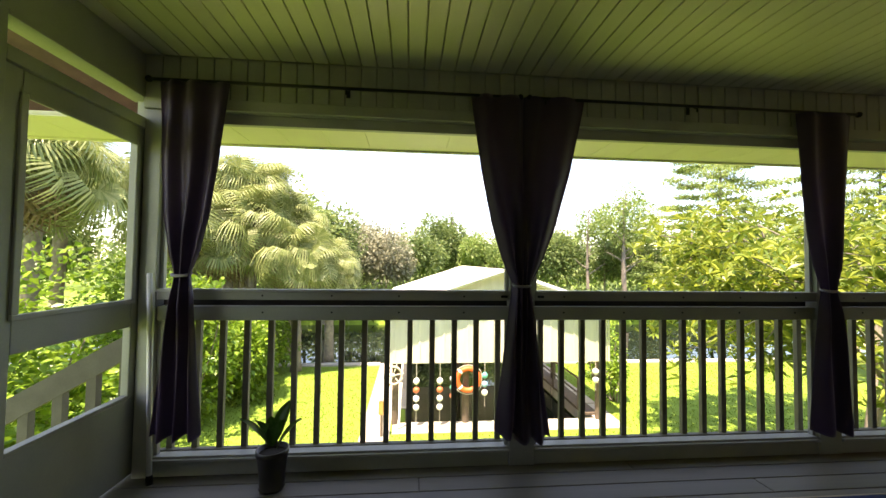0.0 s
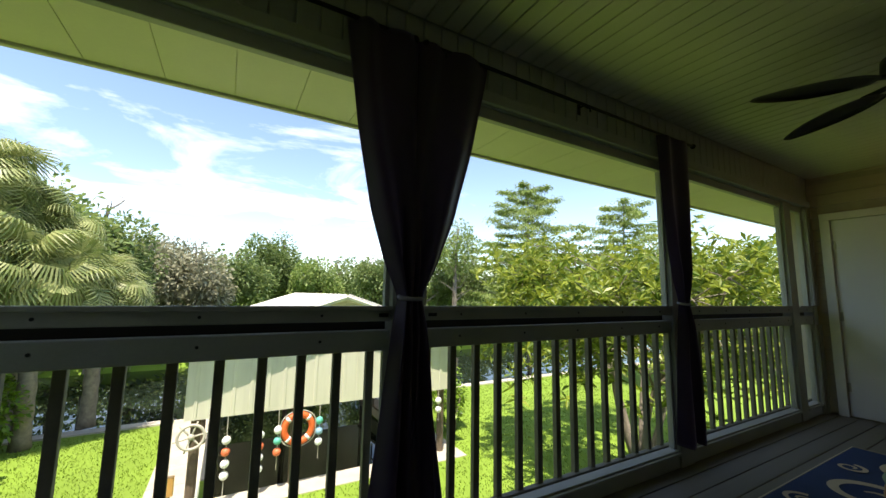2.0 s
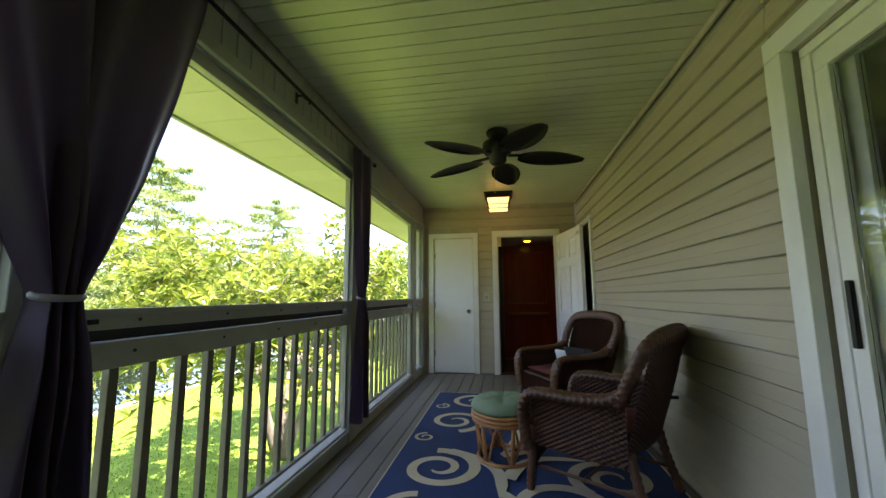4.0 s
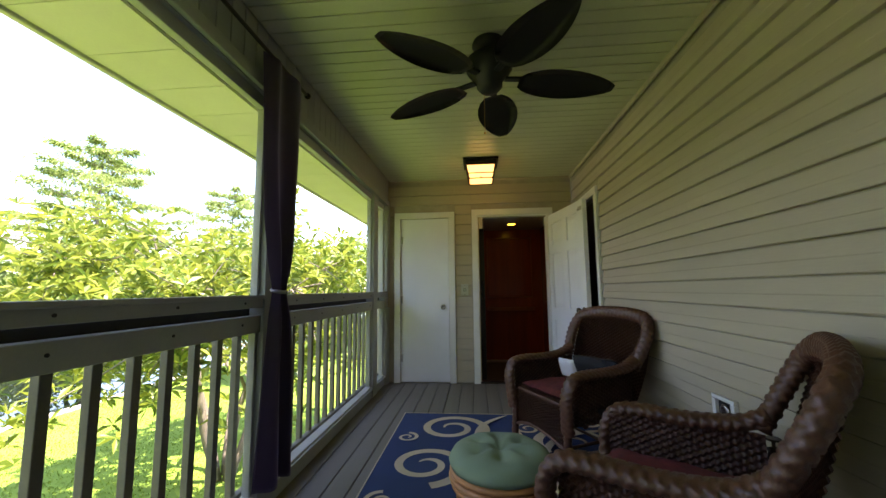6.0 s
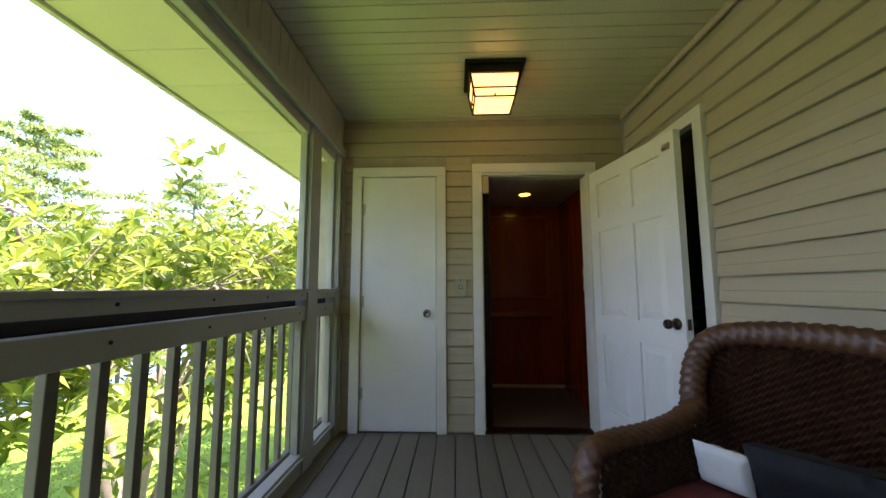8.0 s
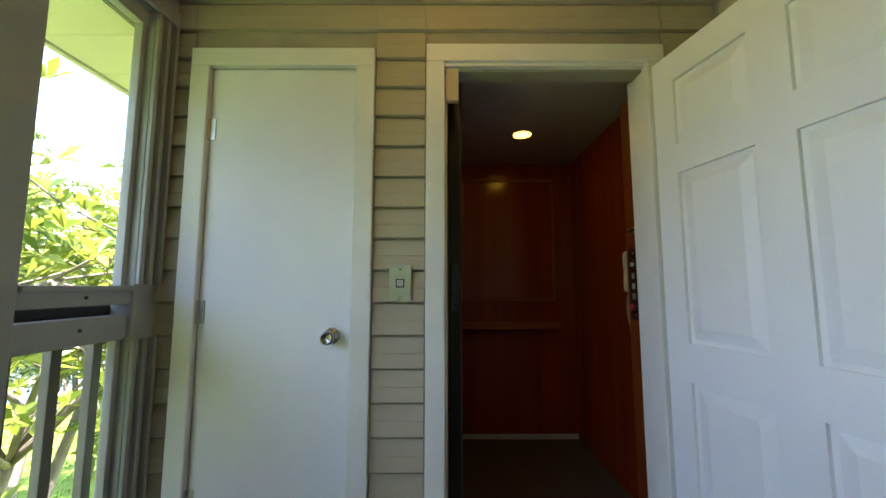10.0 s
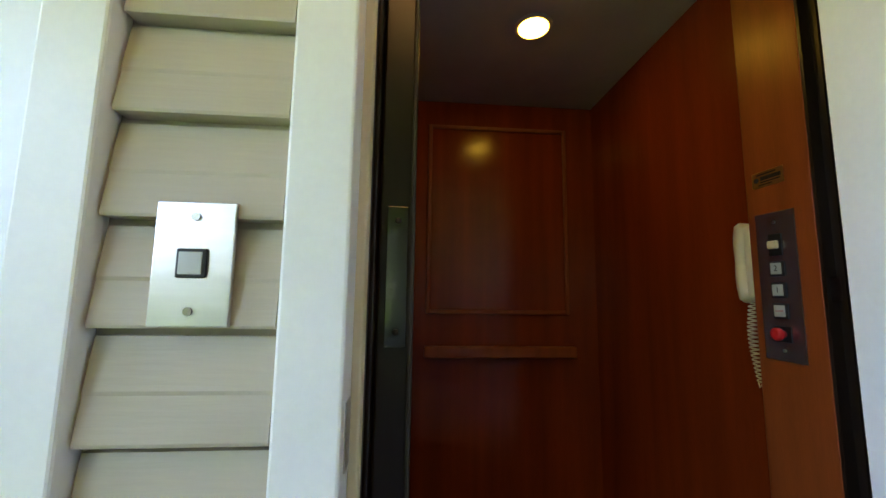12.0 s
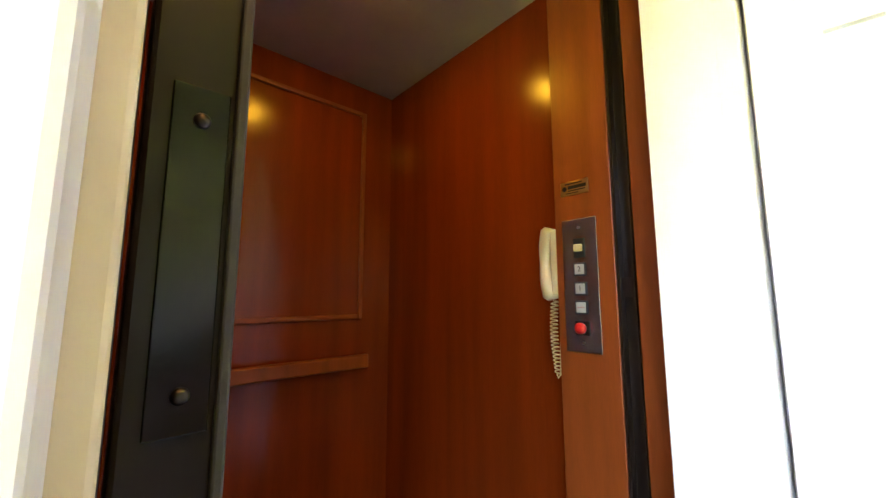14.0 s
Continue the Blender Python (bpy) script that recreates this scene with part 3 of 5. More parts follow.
# control panel: local x along the wall towards the door, z up, y out of the wall
cp = thing("control_panel", pose(6.870, 0.6972, 1.135, 0, 0, 180), "smoked steel elevator control panel with square buttons", "control panel")
part("face_plate", bx(-0.05, 0.05, -0.003, 0.0, -0.18, 0.18, bevel=0.001), PLATEM, cp)
for z in (-0.155, 0.155):
    b = B()
    cyl(b, (0, -0.003, z), (0, -0.0045, z), 0.004, n=10)
    part("screw", b, STEEL, cp)
sw = part("switch_frame", bx(-0.016, 0.016, -0.006, -0.0032, 0.072, 0.125, bevel=0.001), INK, cp)
part("rocker", bx(-0.012, 0.012, -0.016, -0.0062, 0.088, 0.108, bevel=0.003), IVORY, sw, "ivory rocker switch")
for z, t in ((0.040, "2"), (-0.012, "1"), (-0.062, "ALARM")):
    fr = part("button_frame", bx(-0.018, 0.018, -0.007, -0.0032, z - 0.018, z + 0.018, bevel=0.0015), INK, cp)
    part("button", bx(-0.0135, 0.0135, -0.009, -0.0072, z - 0.0135, z + 0.0135, bevel=0.001), BTN, fr, "pale square button")
    lettering(t, pose(0, -0.0094, z, 90, 0, 0), 0.020 if len(t) == 1 else 0.0062, INK if len(t) == 1 else REDINK, fr)
sf = part("stop_frame", bx(-0.02, 0.02, -0.006, -0.0032, -0.135, -0.098, bevel=0.001), INK, cp)
b = B()
lathe(b, ((0.009, 0), (0.010, 0.008), (0.015, 0.012), (0.015, 0.020), (0.010, 0.024)), 20)
bmesh.ops.transform(b, matrix=pose(0.003, -0.0062, -0.116, 90, 0, 0), verts=b.verts)
part("stop_button", b, REDP, sf, "red mushroom button", smooth=True)

mp = thing("maker_plate", pose(6.878, 0.6972, 1.405, 0, 0, 180), "small brass plate with dark printing", "plate")
part("plate", bx(-0.042, 0.042, -0.002, 0, -0.020, 0.020, bevel=0.001), BRASS, mp)
for x0, x1, z0, z1 in ((-0.018, 0.036, -0.003, 0.007), (-0.028, 0.024, 0.011, 0.0145), (-0.018, 0.034, -0.009, -0.006), (-0.024, 0.012, -0.0155, -0.013)):
    part("printed_bar", bx(x0, x1, -0.0026, -0.0021, z0, z1), INK, mp)
b = B()
cyl(b, (-0.029, -0.0021, 0), (-0.029, -0.0027, 0), 0.007, n=16)
part("emblem", b, INK, mp)

# wall telephone on the end of the return
ph = thing("telephone", pose(6.9435, 0.672, 1.20, 0, 0, 90), "ivory telephone handset hung on the car wall", "telephone")
b = B()
pts = [(0.0, -0.030 - 0.022 * math.sin(math.pi * i / 20), 0.105 - 0.21 * i / 20) for i in range(21)]
rad = [0.017 + 0.010 * abs(math.cos(math.pi * i / 20)) ** 1.5 for i in range(21)]
rad[0] = rad[-1] = 0.018
tube(b, pts, rad, n=14)
part("handset", b, IVORY, ph, smooth=True)
part("cradle", bx(-0.022, 0.022, -0.022, 0.0, -0.095, 0.095, bevel=0.005), IVORY, ph)
b = B()
tube(b, [(0.006 + 0.010 * math.cos(i * 0.62) + 0.010 * math.sin(i * 0.02), -0.022 + 0.010 * math.sin(i * 0.62), -0.11 - 0.00105 * i) for i in range(200)], 0.0020, n=5)
tube(b, [(0.012, -0.02, -0.315), (0.016, -0.014, -0.325), (0.012, -0.008, -0.315), (0.010, -0.004, -0.20), (0.006, -0.002, -0.09)], 0.002, n=6)
part("coiled_cord", b, IVORY, ph, "coiled pale cord", smooth=True)

# call plate outside
call = thing("call_plate", pose(6.4885, 1.839, 1.135, 0, 0, -90), "brushed steel elevator call plate with one button", "call button")
part("face_plate", bx(-0.045, 0.045, -0.006, 0.0, -0.073, 0.073, bevel=0.0015), STEEL, call)
fr = part("button_frame", bx(-0.017, 0.017, -0.010, -0.0062, -0.017, 0.017, bevel=0.002), INK, call)
part("button", bx(-0.013, 0.013, -0.012, -0.0102, -0.013, 0.013, bevel=0.001), BTN, fr, "pale square button")
for z in (-0.055, 0.055):
    b = B()
    cyl(b, (0, -0.006, z), (0, -0.0085, z), 0.005, n=12)
    part("screw", b, KNOB, call)


# ---- curtains ----
def spread(s, keys):
    for (a, va), (b, vb) in zip(keys, keys[1:]):
        if s <= b:
            f = (s - a) / (b - a)
            return va + (vb - va) * (f * f * (3 - 2 * f) * 0.35 + f * 0.65)
    return keys[-1][1]


def curtain_sheet(x_top, w_top, x_tie, w_tie, x_bot, w_bot, z_top, z_tie, z_bot, folds, phase, lead=0.0):
    """A cloth gathered at a tieback: top edge, waist and hem, with folds that tighten at the waist."""
    b = B()
    nu, nv = 16 * folds, 70
    grid = []
    for j in range(nv + 1):
        s = j / nv
        z = z_top + (z_bot - z_top) * s
        t = (z_top - z_tie) / (z_top - z_bot)
        if s < t:
            q = s / t
            w = w_tie + (w_top - w_tie) * spread(q, ((0, 1.0), (0.37, 0.84), (0.67, 0.58), (0.85, 0.32), (1.0, 0.0)))
            c = x_top + (x_tie - x_top) * q ** 1.3
        else:
            q = (s - t) / (1 - t)
            w = w_tie + (w_bot - w_tie) * spread(q, ((0, 0.0), (0.15, 0.28), (0.45, 0.62), (1.0, 1.0)))
            c = x_tie + (x_bot - x_tie) * q
        pinch = math.exp(-((s - t) / 0.06) ** 2)
        row = []
        for i in range(nu + 1):
            u = i / nu
            amp = 0.016 + 0.020 * (1 - w / max(w_top, w_bot)) + 0.010 * s
            d = amp * math.sin(math.tau * folds * u + phase + 0.7 * math.sin(3 * s + u * 4)) * (1 - 0.3 * pinch)
            d += -0.02 * math.sin(math.pi * u) * (1 - pinch)
            hem = 0.012 * math.sin(math.tau * folds * u + phase) * (s > 0.98)
            row.append(b.verts.new((c + (u - 0.5) * w + 0.006 * math.sin(11 * s + 9 * u), d, z + hem)))
        grid.append(row)
    for r, q in zip(grid, grid[1:]):
        for i in range(nu):
            b.faces.new((r[i], r[i + 1], q[i + 1], q[i]))
    bmesh.ops.solidify(b, geom=b.faces[:], thickness=0.003)
    return b


def curtain(x, z_tie, sheets, w_band, label):
    t = thing("curtain", pose(x, 2.735, 0.0), label, "curtain", "porch curtains")
    for a in sheets:
        part("cloth", curtain_sheet(*a), CURT, t, smooth=True)
    b = B()
    tube(b, [(w_band * math.cos(q), 0.032 * math.sin(q), z_tie + 0.006 * math.sin(q)) for q in (math.tau * i / 24 for i in range(24))], 0.008, n=8, closed=True)
    for v in b.verts:
        v.co.z = z_tie + (v.co.z - z_tie) * 1.2
    part("tieback", b, BAND, t, "pale ribbon tieback", smooth=True)
    return t


curtain(-0.51, 1.215, ((0.04, 0.40, 0.0, 0.105, -0.01, 0.27, 2.365, 1.215, 0.27, 3, 0.3),), 0.050, "dark plum curtain gathered with a pale tieback")
curtain(1.535, 1.165, ((-0.165, 0.34, -0.012, 0.085, -0.06, 0.20, 2.375, 1.165, 0.23, 2, 1.1), (0.21, 0.41, 0.018, 0.085, 0.075, 0.22, 2.375, 1.165, 0.20, 2, 2.5)), 0.056, "pair of dark plum curtains gathered by one pale tieback")
curtain(3.68, 1.145, ((0.0, 0.42, 0.0, 0.10, 0.03, 0.32, 2.365, 1.145, 0.19, 2, 2.0),), 0.048, "dark plum curtain gathered with a pale tieback at the post")

rod = thing("curtain_rod", pose(0, 2.735, 2.372), "thin black iron curtain rod on wall hooks", "curtain rod")
b = B()
cyl(b, (-0.72, 0, 0), (1.52, 0, 0.0), 0.010)
part("rod", b, BLACKM, rod, smooth=True)
b = B()
cyl(b, (1.58, 0, 0.0), (3.93, 0, 0.0), 0.010)
part("rod", b, BLACKM, rod, smooth=True)
for x in (1.52, 1.58, -0.73, 3.94):
    b = B()
    bmesh.ops.create_uvsphere(b, u_segments=14, v_segments=8, radius=0.020, matrix=pose(x, 0, 0))
    part("finial", b, BLACKM, rod, smooth=True)
for x in (0.42, 1.44, 1.68, 2.72, 3.72):
    b = B()
    tube(b, ((x, 0.072, 0.02), (x, 0.03, 0.016), (x, 0.0, -0.012), (x, -0.016, -0.02), (x, -0.018, -0.045)), 0.006, n=8)
    box(b, x - 0.012, x + 0.012, 0.066, 0.0715, -0.03, 0.04)
    part("bracket", b, BLACKM, rod)

# ---- ceiling fan ----
FX, FY = 3.80, 1.595
fan = thing("ceiling_fan", pose(FX, FY, 2.552), "dark bronze ceiling fan with five leaf-shaped blades", "ceiling fan")
b = B()
lathe(b, ((0.09, 0.0), (0.095, -0.02), (0.07, -0.06), (0.03, -0.075)), 28)
part("canopy", b, FANM, fan, smooth=True)
b = B()
lathe(b, ((0.035, -0.072), (0.09, -0.085), (0.125, -0.11), (0.13, -0.17), (0.105, -0.205), (0.075, -0.22), (0.072, -0.27), (0.05, -0.295), (0.012, -0.30)), 32)
part("motor", b, FANM, fan, smooth=True)
for k in range(5):
    a = -10 + 72 * k
    b = B()
    rows = []
    for i in range(19):
        q = i / 18
        r = 0.17 + 0.55 * q
        w = 0.125 * math.sin(math.pi * min(1, 0.06 + 0.92 * q ** 0.85)) ** 0.62 + 0.004
        rows.append([b.verts.new((r, w * c, -0.235 + 0.018 * math.sin(math.pi * q) * (1 - c * c) - 0.10 * w * c - 0.03 * q)) for c in (-1, -0.5, 0, 0.5, 1)])
    for r1, r2 in zip(rows, rows[1:]):
        for i in range(4):
            b.faces.new((r1[i], r1[i + 1], r2[i + 1], r2[i]))
    bmesh.ops.solidify(b, geom=b.faces[:], thickness=0.008)
    bmesh.ops.transform(b, matrix=pose(0, 0, 0, 0, 0, a), verts=b.verts)
    blade = part("blade", b, FANM, fan, "leaf-shaped blade", smooth=True)
    b = bx(0.09, 0.25, -0.02, 0.02, -0.225, -0.212, bevel=0.003)
    bmesh.ops.transform(b, matrix=pose(0, 0, 0, 0, 0, a), verts=b.verts)
    part("blade_arm", b, FANM, blade)
b = B()
tube(b, ((0.03, 0.03, -0.295), (0.03, 0.031, -0.42), (0.03, 0.03, -0.52)), 0.0018, n=5)
bmesh.ops.create_uvsphere(b, u_segments=10, v_segments=6, radius=0.007, matrix=pose(0.03, 0.03, -0.525))
part("pull_chain", b, BRASS, fan)

# ---- lantern ----
lan = thing("ceiling_lantern", pose(5.85, 1.62, 2.552), "lit amber glass lantern in a dark metal frame", "lamp")
b = bx(-0.19, 0.19, -0.19, 0.19, -0.022, 0.0, bevel=0.004)
part("canopy", b, BLACKM, lan)
b = bx(-0.165, 0.165, -0.165, 0.165, -0.075, -0.0225, bevel=0.004)
part("collar", b, BLACKM, lan)
b = B()
for sx, sy in ((-1, -1), (-1, 1), (1, 1), (1, -1)):
    tube(b, ((sx * 0.155, sy * 0.155, -0.075), (sx * 0.128, sy * 0.128, -0.215)), 0.008, n=6)
for z, h in ((-0.215, 0.128), (-0.16, 0.137)):
    for sx, sy in ((1, 0), (-1, 0), (0, 1), (0, -1)):
        p = (sx * h - sy * h, sy * h + sx * h, z)
        q = (sx * h + sy * h, sy * h - sx * h, z)
        tube(b, (p, q), 0.006, n=6)
for sx, sy in ((1, 0), (-1, 0), (0, 1), (0, -1)):
    tube(b, ((sx * 0.138, sy * 0.138, -0.20), (sx * 0.129, sy * 0.129, -0.215)), 0.006, n=6)
part("frame", b, BLACKM, lan)
b = B()
v1 = [b.verts.new((sx * 0.148, sy * 0.148, -0.076)) for sx, sy in ((-1, -1), (1, -1), (1, 1), (-1, 1))]
v2 = [b.verts.new((sx * 0.122, sy * 0.122, -0.212)) for sx, sy in ((-1, -1), (1, -1), (1, 1), (-1, 1))]
for i in range(4):
    b.faces.new((v1[i], v1[(i + 1) % 4], v2[(i + 1) % 4], v2[i]))
b.faces.new(v2)
part("shade", b, AMBER, lan, "glowing amber glass")

# ---- rug with scrolls ----
RX0, RX1, RY0, RY1 = 2.62, 5.34, 0.56, 2.37
rug = thing("rug", pose(0, 0, 0.0), "navy rug with cream scrolls on the deck", "rug")
part("rug_field", bx(RX0, RX1, RY0, RY1, 0.001, 0.010, bevel=0.003), NAVY, rug)
b = B()
for a in ((RX0 - 0.008, RX1 + 0.008, RY1, RY1 + 0.008), (RX0 - 0.008, RX1 + 0.008, RY0 - 0.008, RY0), (RX0 - 0.008, RX0, RY0, RY1), (RX1, RX1 + 0.008, RY0, RY1)):
    box(b, *a, 0.001, 0.011)
part("binding", b, CREAM, rug)


def ribbon(pts, w0, w1):
    """A flat woven line that swells and thins."""
    lift = 0.0115 + 0.0005 * len(rug.children)
    b = B()
    left, right = [], []
    k = len(pts)
    for i, p in enumerate(pts):
        a, c = Vector(pts[max(i - 1, 0)]), Vector(pts[min(i + 1, k - 1)])
        d = (c - a).normalized()
        s = Vector((-d.y, d.x))
        w = w0 + (w1 - w0) * i / (k - 1)
        w *= min(1, 4 * (k - 1 - i) / k + 0.35)
        p = Vector(p)
        left.append((p + s * w / 2).to_3d())
        right.append((p - s * w / 2).to_3d())

    def clampv(v):
        return (min(max(v.x, RX0 + 0.004), RX1 - 0.004), min(max(v.y, RY0 + 0.004), RY1 - 0.004), lift)
    L = [b.verts.new(clampv(v)) for v in left]
    R = [b.verts.new(clampv(v)) for v in right]
    for i in range(k - 1):
        b.faces.new((L[i], L[i + 1], R[i + 1], R[i]))
    part("scroll", b, CREAM, rug)


def spiral(cx, cy, r, start, turns, sense, w):
    k = int(46 * turns)
    ribbon([(cx + r * (1 - 0.80 * (i / k)) * math.cos(start + sense * math.tau * turns * i / k), cy + r * (1 - 0.80 * (i / k)) * math.sin(start + sense * math.tau * turns * i / k)) for i in range(k + 1)], w, w * 0.55)


for cx, cy, r, st, tn, se, w in ((4.98, 1.92, 0.30, -2.6, 1.65, 1, 0.075), (4.32, 2.05, 0.27, -2.9, 1.6, 1, 0.07), (3.36, 2.04, 0.28, 0.2, 1.65, -1, 0.085), (2.95, 1.30, 0.30, -2.2, 1.6, 1, 0.085),
                                 (3.35, 0.92, 0.27, 2.4, 1.6, -1, 0.075), (4.72, 0.98, 0.30, 2.2, 1.6, -1, 0.075), (4.02, 1.15, 0.27, 0.4, 1.6, 1, 0.075), (4.99, 1.30, 0.11, 0.0, 1.4, 1, 0.035), (4.76, 2.25, 0.085, 0.0, 1.4, -1, 0.03),
                                 (3.88, 2.24, 0.09, 0.0, 1.4, 1, 0.03), (2.80, 2.10, 0.20, 0.0, 1.5, 1, 0.06), (5.15, 0.78, 0.12, 1.0, 1.4, 1, 0.035), (3.85, 0.72, 0.11, 1.0, 1.4, -1, 0.035)):
    spiral(cx, cy, r, st, tn, se, w)


def arc(p, q, bulge, w0, w1):
    p, q = Vector(p), Vector(q)
    d = q - p
    s = Vector((-d.y, d.x)) * bulge
    ribbon([tuple(p + d * t + s * math.sin(math.pi * t)) for t in (i / 30 for i in range(31))], w0, w1)


for a in (((4.70, 1.72), (3.60, 1.62), 0.16, 0.09, 0.06), ((4.46, 1.76), (4.95, 1.40), -0.25, 0.05, 0.09), ((3.62, 2.0), (3.02, 1.62), 0.22, 0.10, 0.07), ((3.6, 1.62), (4.05, 1.42), -0.3, 0.08, 0.05),
          ((3.25, 1.58), (3.58, 1.05), 0.25, 0.10, 0.05), ((4.70, 1.70), (5.28, 1.45), 0.15, 0.07, 0.03), ((4.28, 1.30), (4.98, 0.66), 0.20, 0.06, 0.05), ((2.66, 1.7), (3.1, 1.62), -0.3, 0.06, 0.08)):
    arc(*a)


# ---- wicker chairs ----
def woven(point, nu, nv, thick, relief=0.006):
    """A woven panel over point(u, v): strands pass over and under upright stakes."""
    b = B()
    g = []
    for j in range(nv + 1):
        row = []
        for i in range(nu + 1):
            u, v = i / nu, j / nv
            p = Vector(point(u, v))
            du = Vector(point(min(u + 0.02, 1), v)) - Vector(point(max(u - 0.02, 0), v))
            dv = Vector(point(u, min(v + 0.02, 1))) - Vector(point(u, max(v - 0.02, 0)))
            lift = relief * (1 if (i // 2 + j) % 2 else -1) * (0.6 + 0.4 * (i % 2))
            row.append(b.verts.new(p + du.cross(dv).normalized() * lift))
        g.append(row)
    for r, q in zip(g, g[1:]):
        for i in range(nu):
            b.faces.new((r[i], r[i + 1], q[i + 1], q[i]))
    bmesh.ops.solidify(b, geom=b.faces[:], thickness=thick)
    return b


def smooth_line(pts, step):
    """Even steps along a rounded line through the points."""
    pts = [Vector(p) for p in pts]
    out = []
    for i in range(len(pts) - 1):
        p0, p1, p2, p3 = pts[max(i - 1, 0)], pts[i], pts[i + 1], pts[min(i + 2, len(pts) - 1)]
        m = max(2, round((p2 - p1).length / step))
        for k in range(m):
            t = k / m
            out.append(0.5 * (2 * p1 + (p2 - p0) * t + (2 * p0 - 5 * p1 + 4 * p2 - p3) * t * t + (3 * p1 - p0 - 3 * p2 + p3) * t ** 3))
    return out + [pts[-1]]


def wound_roll(pts, wide, flat, out, n=16, step=0.0062):
    """A flattened roll of wound cane: `out` says which way its broad side lies."""
    line = smooth_line(pts, step)
    b, rings, k = B(), [], len(line)
    for i, p in enumerate(line):
        d = (line[min(i + 1, k - 1)] - line[max(i - 1, 0)]).normalized()
        side = Vector(out(p))
        side = (side - d * side.dot(d)).normalized()
        up = d.cross(side)
        ring = []
        for j in range(n):
            a = math.tau * j / n
            bulge = 1 + 0.09 * (1 if (i // 3 + j // 2) % 2 else -1)
            end = 0.55 if i in (0, k - 1) else 1.0
            ring.append(b.verts.new(p + (side * math.cos(a) * wide + up * math.sin(a) * flat) * bulge * end))
        rings.append(ring)
    for r, q in zip(rings, rings[1:]):
        for j in range(n):
            b.faces.new((r[j], r[(j + 1) % n], q[(j + 1) % n], q[j]))
    b.faces.new(rings[0][::-1])
    b.faces.new(rings[-1])
    return b


def wicker_chair(m):
    """Local frame: the chair faces +y, its base centre at the origin."""
    t = thing("wicker_chair", m, "dark brown wicker armchair with rolled arms", "chair", "wicker chairs")

    def back(u, v):
        e = 2 * u - 1
        half = 0.305 + 0.050 * math.sin(math.pi * min(1, v * 0.8))
        return (half * e, -0.25 - 0.15 * v - 0.035 * (1 - e * e), 0.33 + 0.58 * v - 0.06 * v * e ** 4)
    part("backrest", woven(back, 66, 44, 0.018), WICKER, t)
    rim = [(-0.315, -0.235, 0.59), (-0.345, -0.29, 0.70), (-0.355, -0.34, 0.80), (-0.325, -0.385, 0.885), (-0.23, -0.415, 0.925), (0.0, -0.43, 0.94),
           (0.23, -0.415, 0.925), (0.325, -0.385, 0.885), (0.355, -0.34, 0.80), (0.345, -0.29, 0.70), (0.315, -0.235, 0.59)]
    part("back_rim", wound_roll(rim, 0.046, 0.032, lambda p: (p.x * 1.6, 0, p.z - 0.62)), WICKERP, t, "wound cane rim", smooth=True)
    for s in (-1, 1):
        def side(u, v):
            y = -0.25 + 0.55 * u
            return (s * (0.285 + 0.02 * math.sin(math.pi * u)), y, 0.27 + (0.30 + 0.02 * (1 - u)) * v)
        arm = part("arm", woven(side, 50, 24, 0.016), WICKER, t)
        line = [(s * 0.320, -0.27, 0.655), (s * 0.325, -0.17, 0.605), (s * 0.330, 0.0, 0.585), (s * 0.335, 0.17, 0.585), (s * 0.335, 0.275, 0.565), (s * 0.330, 0.322, 0.49), (s * 0.318, 0.325, 0.38), (s * 0.305, 0.312, 0.24)]
        part("arm_roll", wound_roll(line, 0.050, 0.030, lambda p: (1, 0, 0)), WICKERP, arm, "rolled arm of wound cane", smooth=True)

    def apron(u, v):
        e = 2 * u - 1
        return (0.285 * e, 0.295 + 0.02 * (1 - e * e), 0.13 + 0.06 * (1 - e * e) * (1 - v) + 0.25 * v)
    part("apron", woven(apron, 54, 24, 0.014), WICKER, t)
    b = B()
    tube(b, [(0.28 * e, 0.302 + 0.02 * (1 - e * e), 0.128 + 0.06 * (1 - e * e)) for e in (i / 8 - 1 for i in range(17))], 0.011, n=8)
    part("apron_rim", b, WICKERP, t, smooth=True)
    part("seat", bx(-0.275, 0.275, -0.25, 0.285, 0.365, 0.395, bevel=0.008), WICKER, t)
    for x, y, dx, dy in ((-0.285, 0.295, -0.01, 0.02), (0.285, 0.295, 0.01, 0.02), (-0.25, -0.24, -0.02, -0.10), (0.25, -0.24, 0.02, -0.10)):
        leg = wound_roll(((x, y, 0.38), (x + dx * 0.4, y + dy * 0.4, 0.20), (x + dx, y + dy, 0.006)), 0.025, 0.025, lambda p: (1, 0, 0), n=10)
        part("leg", leg, WICKERP, t, smooth=True)
    for s in (-0.26, 0.26):
        b = B()
        tube(b, ((s, 0.29, 0.14), (s * 0.98, -0.28, 0.14)), 0.010, n=6)
        part("stretcher", b, WICKERP, t)
    b = B()
    tube(b, ((-0.26, 0.0, 0.14), (0.26, 0.0, 0.14)), 0.010, n=6)
    part("stretcher", b, WICKERP, t)
    return t


